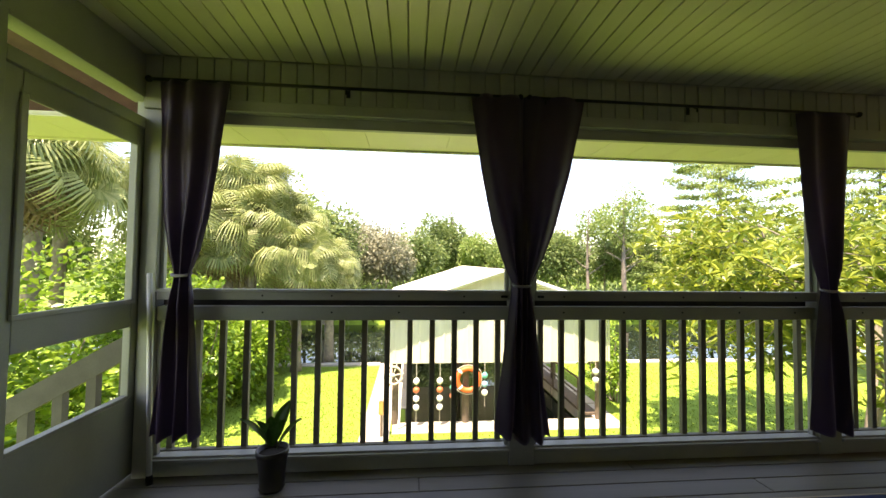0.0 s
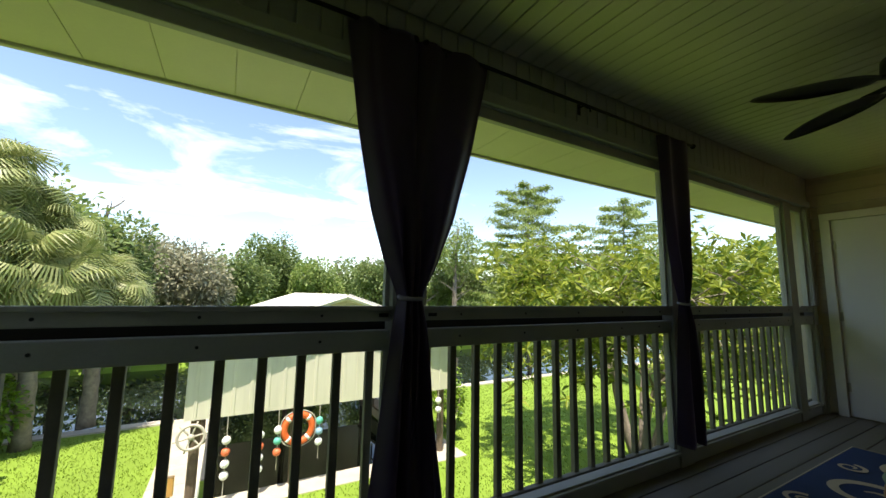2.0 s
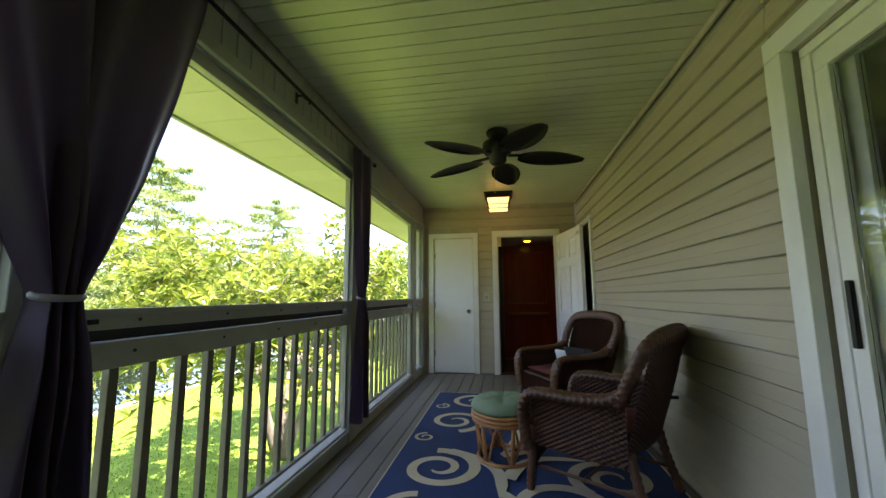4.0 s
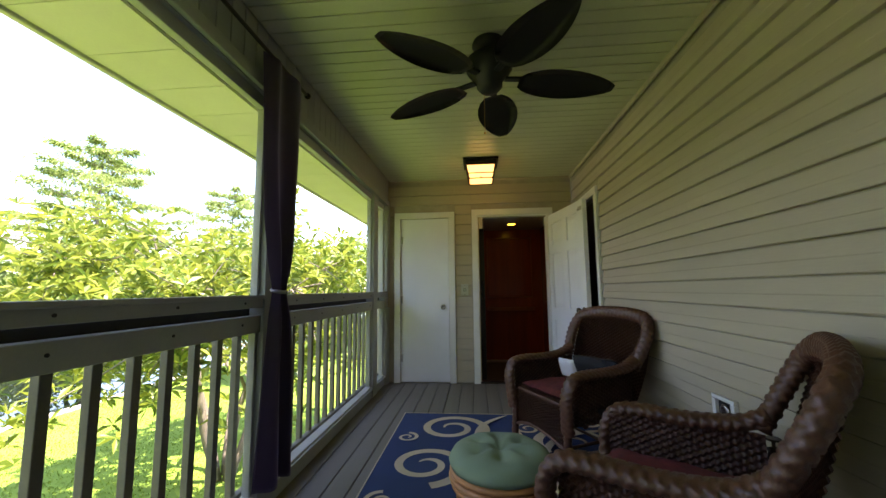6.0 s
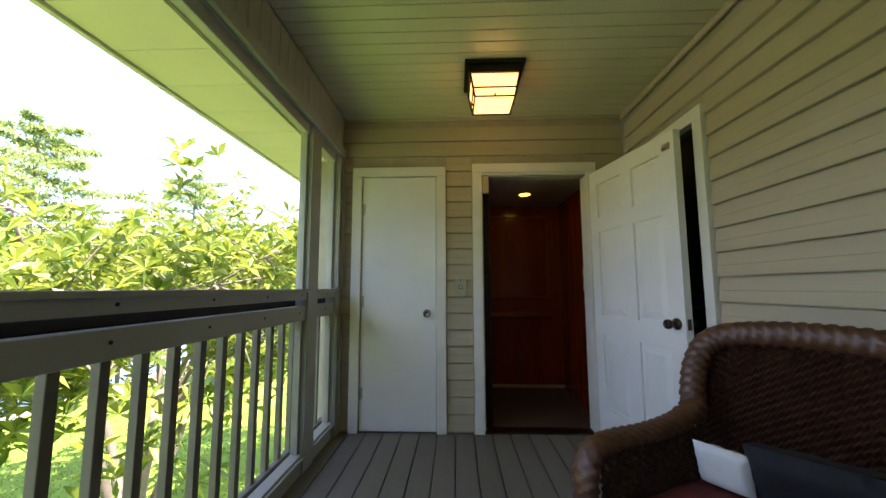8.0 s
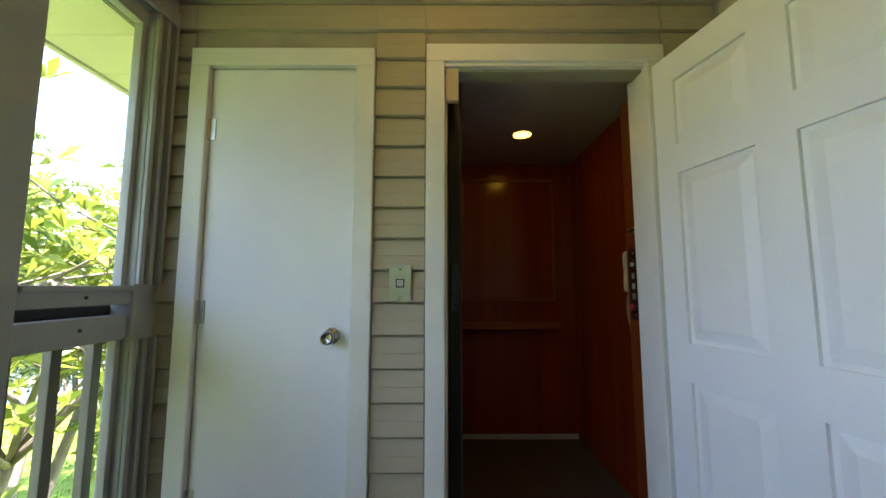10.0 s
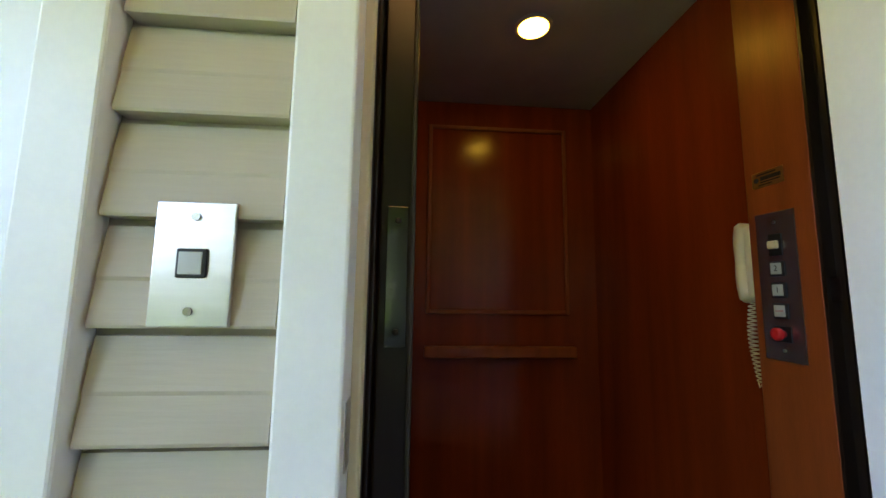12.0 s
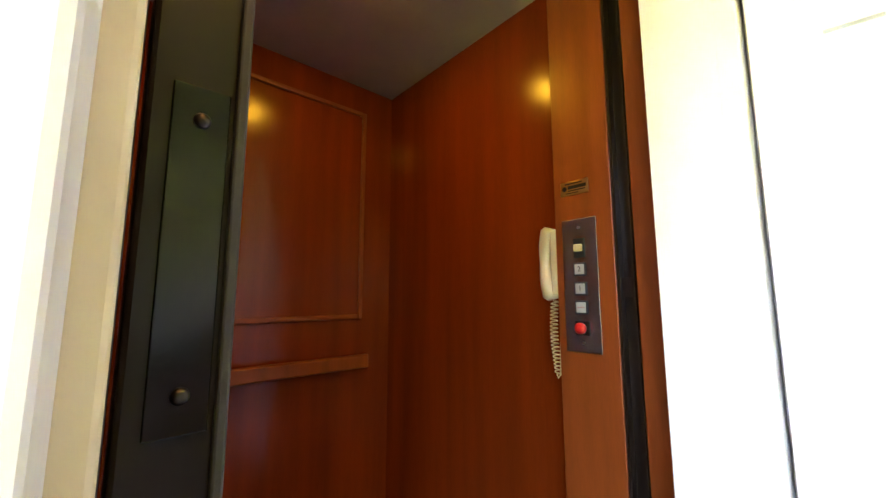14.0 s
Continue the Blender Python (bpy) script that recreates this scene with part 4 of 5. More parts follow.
def cushion(name, m, w, d, h, material, label, cat, tufts=False):
    b = B()
    n = 14
    top, bot = [], []
    for j in range(n + 1):
        rt, rb = [], []
        for i in range(n + 1):
            u, v = i / n * 2 - 1, j / n * 2 - 1
            e = (1 - u ** 6) * (1 - v ** 6)
            rt.append(b.verts.new((u * w / 2, v * d / 2, h * 0.5 + h * 0.5 * e ** 0.5 + 0.004 * math.sin(9 * u + 7 * v))))
            rb.append(b.verts.new((u * w / 2, v * d / 2, h * 0.5 - h * 0.5 * e ** 0.5)))
        top.append(rt)
        bot.append(rb)
    for g in (top, bot):
        for r, q in zip(g, g[1:]):
            for i in range(n):
                b.faces.new((r[i], r[i + 1], q[i + 1], q[i]))
    bmesh.ops.remove_doubles(b, verts=b.verts, dist=0.0005)
    o = part(name, b, material, None, smooth=True)
    o.matrix_world = m
    return tagged(o, label, cat)


C1 = pose(3.21, 1.02, 0.012, 0, 0, -35)
C2 = pose(4.63, 1.015, 0.012, 0, 0, 27)
chair1 = wicker_chair(C1)
chair2 = copy_thing(chair1, C2)
for c in (C1, C2):
    cushion("seat_cushion", c @ pose(0, 0.02, 0.397), 0.50, 0.50, 0.055, MAROON, "maroon patterned seat cushion on a wicker chair", "cushion")
cushion("pillow", C2 @ pose(-0.12, -0.10, 0.505, 62, 0, 12), 0.36, 0.24, 0.10, BLACKC, "small black pillow leaning in the wicker chair", "pillow")
cushion("folded_cloth", C2 @ pose(0.125, -0.05, 0.520, 75, 0, 5), 0.16, 0.14, 0.05, WHITEC, "white folded cloth standing beside the pillow", "cloth")

# low dark table between the chairs
tb = thing("side_table", pose(4.02, 0.76, 0.012), "low black side table between the wicker chairs", "table")
part("tabletop", bx(-0.24, 0.24, -0.16, 0.20, 0.36, 0.385, bevel=0.008), BLACKM, tb)
for x in (-0.16, 0.20):
    for y in (-0.16, 0.16):
        part("leg", bx(x - 0.018, x + 0.018, y - 0.018, y + 0.018, 0.0, 0.359, bevel=0.003), BLACKM, tb)

# rattan stool with its cushion
OX, OY = 3.58, 1.60
st = thing("rattan_stool", pose(OX, OY, 0.012), "round honey rattan stool with curved canes", "stool")
for z, r in ((0.014, 0.185), (0.270, 0.215), (0.297, 0.222), (0.324, 0.218)):
    b = B()
    tube(b, [(r * math.cos(a), r * math.sin(a), z) for a in (math.tau * i / 40 for i in range(40))], 0.014, n=8, closed=True)
    part("hoop", b, RATTAN, st, smooth=True)
for k in range(6):
    a = math.tau * k / 6 + 0.3
    b = B()
    tube(b, ((0.18 * math.cos(a), 0.18 * math.sin(a), 0.022), (0.195 * math.cos(a), 0.195 * math.sin(a), 0.15), (0.212 * math.cos(a), 0.212 * math.sin(a), 0.275)), 0.013, n=8)
    part("leg", b, RATTAN, st, smooth=True)
    b = B()
    tube(b, [((0.172 + 0.03 * s) * math.cos(a + d), (0.172 + 0.03 * s) * math.sin(a + d), z) for d, z, s in ((0.06, 0.02, 0), (0.28, 0.13, 0.4), (0.42, 0.22, 0.8), (0.52, 0.255, 1), (0.63, 0.22, 0.8), (0.77, 0.13, 0.4), (0.99, 0.02, 0))], 0.009, n=6)
    part("cane_loop", b, RATTAN, st, smooth=True)
b = B()
cyl(b, (0, 0, 0.310), (0, 0, 0.330), 0.205, n=32)
part("seat", b, RATTAN, st)
b = B()
rings = []
for j in range(13):
    q = j / 12
    row = []
    for i in range(48):
        a = math.tau * i / 48
        r = 0.235 * q
        dimple = 0.022 * math.exp(-((r - 0.115) / 0.03) ** 2) * (0.5 + 0.5 * math.cos(6 * a)) ** 3 + 0.030 * math.exp(-(r / 0.03) ** 2)
        ribs = 0.010 * (1 - abs(math.cos(3 * a))) * math.sin(math.pi * q)
        zz = 0.055 * (1 - q ** 5) ** 0.5 - dimple + ribs
        row.append(b.verts.new((r * math.cos(a), r * math.sin(a), 0.03 + zz)))
    rings.append(row)
low = [b.verts.new((0.225 * math.cos(math.tau * i / 48), 0.225 * math.sin(math.tau * i / 48), 0.004)) for i in range(48)]
rings.append(low)
for r, q in zip(rings, rings[1:]):
    for i in range(48):
        b.faces.new((r[i], r[(i + 1) % 48], q[(i + 1) % 48], q[i]))
b.faces.new(low)
bmesh.ops.remove_doubles(b, verts=b.verts, dist=0.0004)
oc = part("stool_cushion", b, GREENC, None, smooth=True)
oc.matrix_world = pose(OX, OY, 0.348)
tagged(oc, "round tufted sage green cushion on the rattan stool", "cushion")

# outlet with a flap on the house wall
vent = thing("wall_vent", pose(3.78, 0.487, 0.535), "white square wall vent with a dark round flap", "vent")
for a in ((-0.085, 0.085, 0.05, 0.07), (-0.085, 0.085, -0.07, -0.05), (-0.085, -0.055, -0.0495, 0.0495), (0.055, 0.085, -0.0495, 0.0495)):
    part("frame", bx(a[0], a[1], 0.0, 0.022, a[2], a[3], bevel=0.003), TRIM, vent)
part("grille", bx(-0.0545, 0.0545, 0.0, 0.006, -0.0495, 0.0495), BLACKM, vent)
b = B()
lathe(b, ((0.036, 0.0), (0.036, 0.008), (0.022, 0.012)), 20)
bmesh.ops.transform(b, matrix=pose(0, 0.0065, 0, -90, 0, 0), verts=b.verts)
part("flap", b, PLATEM, vent, smooth=True)
tap = thing("hose_tap", pose(3.43, 0.487, 0.50), "small brass tap on the house wall", "tap")
b = B()
cyl(b, (0, 0, 0), (0, 0.07, 0), 0.011, n=10)
cyl(b, (0, 0.06, 0.0), (0, 0.075, -0.05), 0.009, n=10)
part("spout", b, BRONZE, tap)
b = B()
lathe(b, ((0.006, 0.01), (0.007, 0.035), (0.026, 0.036), (0.026, 0.044)), 12, (0, 0.05, 0))
part("handwheel", b, BRONZE, tap)

# potted plant
pot = thing("plant_pot", pose(0.055, 2.68, 0.0), "dark glazed pot with a broad-leaved seedling", "potted plant")
b = B()
lathe(b, ((0.066, 0.0), (0.072, 0.012), (0.066, 0.016), (0.075, 0.12), (0.084, 0.19), (0.090, 0.195), (0.090, 0.222), (0.080, 0.222), (0.078, 0.19)), 28)
part("pot", b, POT, pot, smooth=True)
b = B()
cyl(b, (0, 0, 0.18), (0, 0, 0.196), 0.077, n=20)
part("soil", b, SOIL, pot)
for k, (a, L, up) in enumerate(((0.3, 0.20, 1.5), (2.0, 0.17, 1.6), (3.4, 0.22, 1.1), (5.2, 0.24, 1.3), (1.2, 0.22, 2.6), (4.3, 0.2, 2.4))):
    d = Vector((math.cos(a), math.sin(a), up + 1.3)).normalized()
    s = Vector((-math.sin(a), math.cos(a), 0))
    st0 = Vector((0.02 * math.cos(a), 0.02 * math.sin(a), 0.21 + 0.012 * k))
    b = B()
    g = []
    for i in range(9):
        q = i / 8
        c = st0 + d * L * q * 1.1 + Vector((math.cos(a), math.sin(a), -0.9)) * 0.06 * q * q
        w = 0.044 * math.sin(math.pi * min(1, 0.05 + q * 0.95)) ** 0.8 + 0.002
        g.append([b.verts.new(c + s * w * e + Vector((0, 0, 0.010 * abs(e)))) for e in (-1, 0, 1)])
    for r, q in zip(g, g[1:]):
        for i in range(2):
            b.faces.new((r[i], r[i + 1], q[i + 1], q[i]))
    bmesh.ops.solidify(b, geom=b.faces[:], thickness=0.001)
    part("leaf", b, PLANTL, pot, smooth=True)

# pole leaning in the corner
pole = thing("corner_pole", pose(-0.66, 2.76, 0.0), "pale metal pole with a black foot in the corner", "pole")
b = B()
cyl(b, (0, 0, 0.05), (-0.06, 0.03, 1.22), 0.014)
part("tube", b, TRIM, pole, smooth=True)
b = B()
cyl(b, (0.002, 0, 0.0), (0, 0, 0.052), 0.020, 0.016)
part("foot", b, BLACKM, pole, smooth=True)

# small sash latches on the sill rail
for x in (1.445, 1.690):
    la = thing("sash_latch", pose(x, 2.8245, 1.085), "small black metal latch on the screen sill", "latch", "sash latches")
    part("plate", bx(-0.022, 0.022, -0.006, 0.0, -0.008, 0.008, bevel=0.002), BLACKM, la)
    part("thumb_turn", bx(-0.006, 0.016, -0.014, -0.0062, -0.004, 0.004, bevel=0.001), BLACKM, la)


# ---- outdoors ----
GZ = -2.75
SLIP = (0.75, 5.75, 9.95, 15.4)
LAWN_END, FAR_BANK = 15.5, 27.0
xs = [-1500, -300, -80, -30, -12, -6, -2, SLIP[0] - 0.001, SLIP[0], 3.2, SLIP[1], SLIP[1] + 0.001, 9, 14, 25, 60, 300, 1500]
ys = [-800, -100, -20, 0, 5, SLIP[2] - 0.001, SLIP[2], 12.5, LAWN_END - 0.001, LAWN_END, 20, FAR_BANK, FAR_BANK + 1.5, 45, 120, 500, 3000]
me = bpy.data.meshes.new("ground")


def ground_height(x, y):
    if SLIP[0] <= x <= SLIP[1] and SLIP[2] <= y <= LAWN_END or LAWN_END <= y <= FAR_BANK:
        return -4.2
    return GZ if y < FAR_BANK else GZ + 0.25


vs = [(x, y, ground_height(x, y)) for y in ys for x in xs]
w = len(xs)
me.from_pydata(vs, [], [(j * w + i, j * w + i + 1, (j + 1) * w + i + 1, (j + 1) * w + i) for j in range(len(ys) - 1) for i in range(w - 1)])
me.materials.append(GRASS)
tagged(new("ground", me), "bright mown lawn running down to the canal", kind="structure")
bm = B()
box(bm, -200, 200, LAWN_END, FAR_BANK + 0.6, -4.1, -3.25)
box(bm, SLIP[0] + 0.002, SLIP[1] - 0.002, SLIP[2] + 0.002, LAWN_END - 0.002, -4.1, -3.25)
struct("water", bm, WATER, "dark still canal water")
bm = B()  # seawall caps, the walk beside the slip and the apron before it
box(bm, -60, -0.30, LAWN_END - 0.30, LAWN_END + 0.08, -3.6, GZ + 0.05, bevel=0.01)
box(bm, SLIP[1] + 0.5, 60, LAWN_END - 0.30, LAWN_END + 0.08, -3.6, GZ + 0.05, bevel=0.01)
struct("kerb", bm, CONC, "pale concrete seawall cap")
walkway = struct("pavement", bx(SLIP[0] - 0.3, SLIP[1] + 0.5, 9.40, SLIP[2] + 0.05, -3.6, GZ + 0.02, bevel=0.01), CONC, "pale concrete apron and walk round the boat slip")
y = 4.0
while y < LAWN_END:
    part("slab", bx(-0.28, SLIP[0] + 0.05 if y > SLIP[2] + 0.05 else 0.40, y, min(y + 0.97, LAWN_END), -3.2 if y > 9.3 else GZ - 0.1, GZ + 0.03, bevel=0.01), CONC, walkway)
    y += 0.985
y = 9.96
while y < LAWN_END:
    part("slab", bx(SLIP[1] - 0.05, SLIP[1] + 0.50, y + 0.05, min(y + 0.97, LAWN_END), -3.2, GZ + 0.03, bevel=0.01), CONC, walkway)
    y += 0.985

# boathouse over the slip
bh = thing("boathouse", pose(3.12, 9.75, GZ), "ivory metal boathouse with a low gable roof over the slip", "boathouse")
HW, EAVE, RIDGE, LEN = 2.80, 2.95, 3.88, 7.0
b = B()
BOT = 1.55
poly = [(-HW, BOT), (HW, BOT), (HW, EAVE), (0, RIDGE - 0.04), (-HW, EAVE)]
# rear wall's lower part is added to block sky reflections in the slip water
for y0, y1, low in ((0.0, 0.03, BOT), (LEN, LEN + 0.03, 0.35)):
    poly[0], poly[1] = (-HW, low), (HW, low)
    fa = [b.verts.new((x, y0, z)) for x, z in poly]
    fb = [b.verts.new((x, y1, z)) for x, z in poly]
    b.faces.new(fa)
    b.faces.new(fb[::-1])
    for i in range(5):
        b.faces.new((fa[i], fa[(i + 1) % 5], fb[(i + 1) % 5], fb[i]))
for s in (-1, 1):
    box(b, s * HW - 0.015, s * HW + 0.015, 0.031, LEN - 0.001, BOT, EAVE - 0.02)
wall = part("wall", b, BOATW, bh)
for k in range(19):
    x = -HW + 0.15 + k * 0.305
    top = EAVE + (RIDGE - 0.04 - EAVE) * (1 - abs(x) / HW) - 0.03
    b = bx(x - 0.03, x + 0.03, -0.014, -0.001, BOT, top, bevel=0.004)
    part("rib", b, BOATW, wall)
b = B()
for s in (-1, 1):
    v = [b.verts.new(p) for p in ((0, -0.25, RIDGE), (s * (HW + 0.22), -0.25, EAVE - 0.06), (s * (HW + 0.22), LEN + 0.25, EAVE - 0.06), (0, LEN + 0.25, RIDGE))]
    b.faces.new(v)
bmesh.ops.solidify(b, geom=b.faces[:], thickness=0.04)
roof = part("roof", b, BOATR, bh)
for s in (-1, 1):
    for k in range(18):
        y = -0.22 + k * 0.41
        b = B()
        tube(b, ((s * 0.05, y, RIDGE + 0.01), (s * (HW + 0.2), y, EAVE - 0.03)), 0.016, n=6)
        part("seam", b, BOATR, roof)
b = B()
for s in (-1, 1):
    tube(b, ((0, -0.27, RIDGE - 0.05), (s * (HW + 0.22), -0.27, EAVE - 0.11)), 0.05, n=6)
part("rake_trim", b, BOATW, roof)
for x, y in ((-2.62, 0.08), (-0.85, 0.08), (2.66, 0.08), (-2.62, 3.2), (2.66, 3.2), (-2.62, 6.4), (2.66, 6.4), (-0.2, 6.4)):
    b = B()
    cyl(b, (x, y + 0.12, -0.9), (x, y + 0.12, BOT + 0.5), 0.085, n=12)
    part("post", b, PILE, bh)
b = bx(2.35, 2.75, 0.4, 6.0, 0.02, 0.10, bevel=0.01)
part("dock", b, PILE, bh, "dark wooden side dock")
for y in (0.6, 2.4, 4.2):
    b = B()
    tube(b, ((2.30, y, 0.10), (2.30, y, 0.95)), 0.03, n=8)
    part("dock_post", b, PILE, bh)
b = B()
tube(b, ((2.30, 0.5, 0.95), (2.30, 4.3, 0.95)), 0.03, n=8)
tube(b, ((2.30, 0.5, 0.55), (2.30, 4.3, 0.55)), 0.025, n=8)
part("dock_rail", b, PILE, bh)

buoy = thing("lifebuoy", pose(2.30, 9.72, GZ + 1.15), "orange ring lifebuoy hanging on a boathouse post", "lifebuoy")
b = B()
tube(b, [(0.27 * math.cos(a), 0, 0.27 * math.sin(a)) for a in (math.tau * i / 36 for i in range(36))], 0.065, n=12, closed=True)
part("ring", b, ORANGE, buoy, smooth=True)
b = B()
tube(b, [(0.36 * math.cos(a) * (1 - 0.05 * math.cos(4 * a)), -0.02, 0.36 * math.sin(a)) for a in (math.tau * i / 36 for i in range(36))], 0.010, n=6, closed=True)
part("grab_line", b, ROPE, buoy, smooth=True)
for k in range(4):
    a = math.tau * (k + 0.5) / 4
    b = B()
    tube(b, [(0.27 * math.cos(a + d), 0, 0.27 * math.sin(a + d)) for d in (-0.10, 0.0, 0.10)], 0.068, n=12)
    part("strap", b, WHITEC, buoy, smooth=True)

for x, z, cols in ((1.02, 1.20, (0, 2, 0, 0)), (1.60, 1.20, (0, 2, 0, 0)), (1.92, 1.25, (0, 1, 2)), (2.72, 1.32, (1, 3, 0)), (5.60, 1.38, (0, 0))):
    st = thing("float_string", pose(x, 9.73, GZ + BOT), "string of round coloured net floats under the eave", "net floats", "net floats")
    b = B()
    tube(b, ((0, 0, 0), (0.004, 0, -BOT + z), (0, 0, -BOT + z - 0.28 * len(cols))), 0.008, n=5)
    part("cord", b, ROPE, st)
    for k, c in enumerate(cols):
        b = B()
        bmesh.ops.create_uvsphere(b, u_segments=16, v_segments=10, radius=0.078, matrix=pose(0, 0, -BOT + z - 0.08 - k * 0.21))
        for v in b.verts:
            v.co.z += 0.006 * math.sin(9 * v.co.x)
        part("float", b, FLOATS[c], st, smooth=True)

wheel = thing("ship_wheel", pose(0.45, 9.68, GZ + 1.28), "grey wooden ship's wheel on the corner post", "wheel")
b = B()
tube(b, [(0.21 * math.cos(a), 0, 0.21 * math.sin(a)) for a in (math.tau * i / 28 for i in range(28))], 0.026, n=8, closed=True)
part("rim", b, ROPE, wheel, smooth=True)
b = B()
lathe(b, ((0.05, -0.03), (0.06, 0.0), (0.05, 0.03)), 14)
bmesh.ops.transform(b, matrix=pose(0, 0, 0, 90, 0, 0), verts=b.verts)
part("hub", b, ROPE, wheel, smooth=True)
for k in range(6):
    a = math.tau * k / 6 + 0.2
    b = B()
    tube(b, [(r * math.cos(a), 0, r * math.sin(a)) for r in (0.04, 0.12, 0.21, 0.28)], (0.014, 0.018, 0.014, 0.016), n=6)
    part("spoke", b, ROPE, wheel, smooth=True)
pipe = thing("stand_pipe", pose(0.62, 9.62, GZ + 0.02), "white bent hose pipe beside a small post box", "pipe")
b = B()
tube(b, ((-0.10, 0, 0.0), (-0.02, 0, 0.05), (0.0, 0, 0.3), (0.02, 0.03, 1.1)), 0.028, n=8)
part("pipe", b, TRIM, pipe, smooth=True)
pb = thing("post_box", pose(0.22, 9.25, GZ + 0.03), "small tan power box on a short post", "power box")
part("post", bx(-0.03, 0.03, -0.03, 0.03, 0, 0.5), PILE, pb)
part("box", bx(-0.07, 0.07, -0.05, 0.05, 0.5, 0.80, bevel=0.01), BRASS, pb)

# ---- plants ----
rng = np.random.default_rng(7)


def leaf_mesh(name, pos, way, length, width, material, droop=0.25):
    """Many bent pointed leaves, one island each: pos and way are (n, 3) arrays."""
    n = len(pos)
    way = way / np.linalg.norm(way, axis=1)[:, None]
    side = np.cross(way, rng.normal(size=(n, 3)) * 0.6 + np.array((0, 0, 1.0)))
    side /= np.linalg.norm(side, axis=1)[:, None] + 1e-9
    length = (length * rng.uniform(0.7, 1.25, n))[:, None]
    width = (width * rng.uniform(0.8, 1.2, n))[:, None]
    sag = np.array((0, 0, -1.0)) * length * droop
    mid = pos + way * length * 0.5
    tip = pos + way * length + sag
    v = np.stack([pos, mid + side * width * 0.5 + sag * 0.1, tip, mid - side * width * 0.5 + sag * 0.1], 1).reshape(-1, 3)
    me = bpy.data.meshes.new(name)
    me.vertices.add(4 * n)
    me.vertices.foreach_set("co", v.astype(np.float32).ravel())
    me.loops.add(6 * n)
    base = (np.arange(n) * 4)[:, None]
    idx = (base + np.array([0, 1, 2, 0, 2, 3])).ravel()
    me.loops.foreach_set("vertex_index", idx.astype(np.int32))
    me.polygons.add(2 * n)
    me.polygons.foreach_set("loop_start", (np.arange(2 * n) * 3).astype(np.int32))
    me.update(calc_edges=True)
    me.materials.append(material)
    return me


def mesh_part(name, me, parent):
    o = new(name, me)
    o.parent = parent
    return o


def limb_line(p, q, bend, k=6):
    p, q = Vector(p), Vector(q)
    off = Vector(rng.normal(size=3)) * bend
    return [p.lerp(q, i / k) + off * math.sin(math.pi * i / k) for i in range(k + 1)]


# broad-leaved tree beside the porch: crooked limbs ending in rosettes of long leaves
tree = thing("broadleaf_tree", pose(9.7, 7.1, GZ), "broad-leaved tree with long glossy leaves and pale crooked limbs", "tree")
bt, tips = B(), []
for k in range(5):
    a = k * 1.26 + 0.4
    base = (0.15 * math.cos(a), 0.15 * math.sin(a), 0)
    fork = (0.75 * math.cos(a), 0.75 * math.sin(a), 1.9 + 0.3 * (k % 3))
    tube(bt, limb_line(base, fork, 0.10), [0.085 - 0.005 * i for i in range(7)], n=8)
    for j in range(8):
        b2 = a + rng.uniform(-0.8, 0.8)
        rr, zz = rng.uniform(1.2, 3.2), rng.uniform(2.6, 5.2)
        e1 = (rr * math.cos(b2), rr * math.sin(b2), zz)
        tube(bt, limb_line(fork, e1, 0.25), [0.040 - 0.004 * i for i in range(7)], n=6)
        for q in range(7):
            b3 = b2 + rng.normal() * 0.45
            r3 = rr + rng.uniform(-0.3, 0.9)
            z3 = min(zz + rng.normal() * 0.75, 6.0 - 0.10 * r3 ** 2)
            z3 = max(z3, 2.35)
            e2 = (r3 * math.cos(b3), r3 * math.sin(b3), z3)
            ln = limb_line(e1, e2, 0.12, 4)
            tube(bt, ln, [0.014 - 0.002 * i for i in range(5)], n=5)
            tips.append(ln[-1])
            tips.append(ln[2])
            for _ in range(7):
                t = ln[-1] + Vector(rng.normal(size=3)) * 0.26
                tips.append(t)
part("trunk", bt, BARK, tree, "pale grey crooked limbs", smooth=True)
T = np.array([tuple(t) for t in tips])
reps = 9
P = np.repeat(T, reps, 0)
ang = np.tile(np.arange(reps) * 2.4, len(T)) + np.repeat(rng.uniform(0, 6, len(T)), reps)
up = rng.uniform(-0.6, 1.8, len(P))
W = np.stack([np.cos(ang), np.sin(ang), up], 1)
mesh_part("crown", leaf_mesh("crown", P, W, 0.24, 0.066, LOQ, 0.25), tree)


def palm_fan(radius, n, material, droop):
    """One fan frond: narrow blades radiating from the stalk's end, drooping at their tips."""
    b = B()
    for i in range(n):
        a = radians(-125 + 250 * i / (n - 1))
        d = Vector((math.cos(a), math.sin(a), 0))
        s = Vector((-math.sin(a), math.cos(a), 0))
        L = radius * (0.78 + 0.22 * math.cos(a * 0.6)) * rng.uniform(0.9, 1.08)
        wd = radius * 0.032
        p1 = d * L * 0.55 + Vector((0, 0, 0.06 * radius))
        p2 = d * L * 0.85 - Vector((0, 0, droop * L * 0.22))
        p3 = d * L * 0.97 - Vector((0, 0, droop * L * 0.62))
        v = [b.verts.new(q) for q in (Vector(), p1 + s * wd, p1 - s * wd, p2 + s * wd * 0.7, p2 - s * wd * 0.7, p3)]
        b.faces.new((v[0], v[2], v[1]))
        b.faces.new((v[1], v[2], v[4], v[3]))
        b.faces.new((v[3], v[4], v[5]))
    me = bpy.data.meshes.new("frond")
    b.to_mesh(me)
    b.free()
    me.materials.append(material)
    return me


FANS = [palm_fan(0.52, 30, PALML, d) for d in (0.8, 1.3, 1.9)]
DEAD = palm_fan(0.55, 22, PALMD, 1.5)


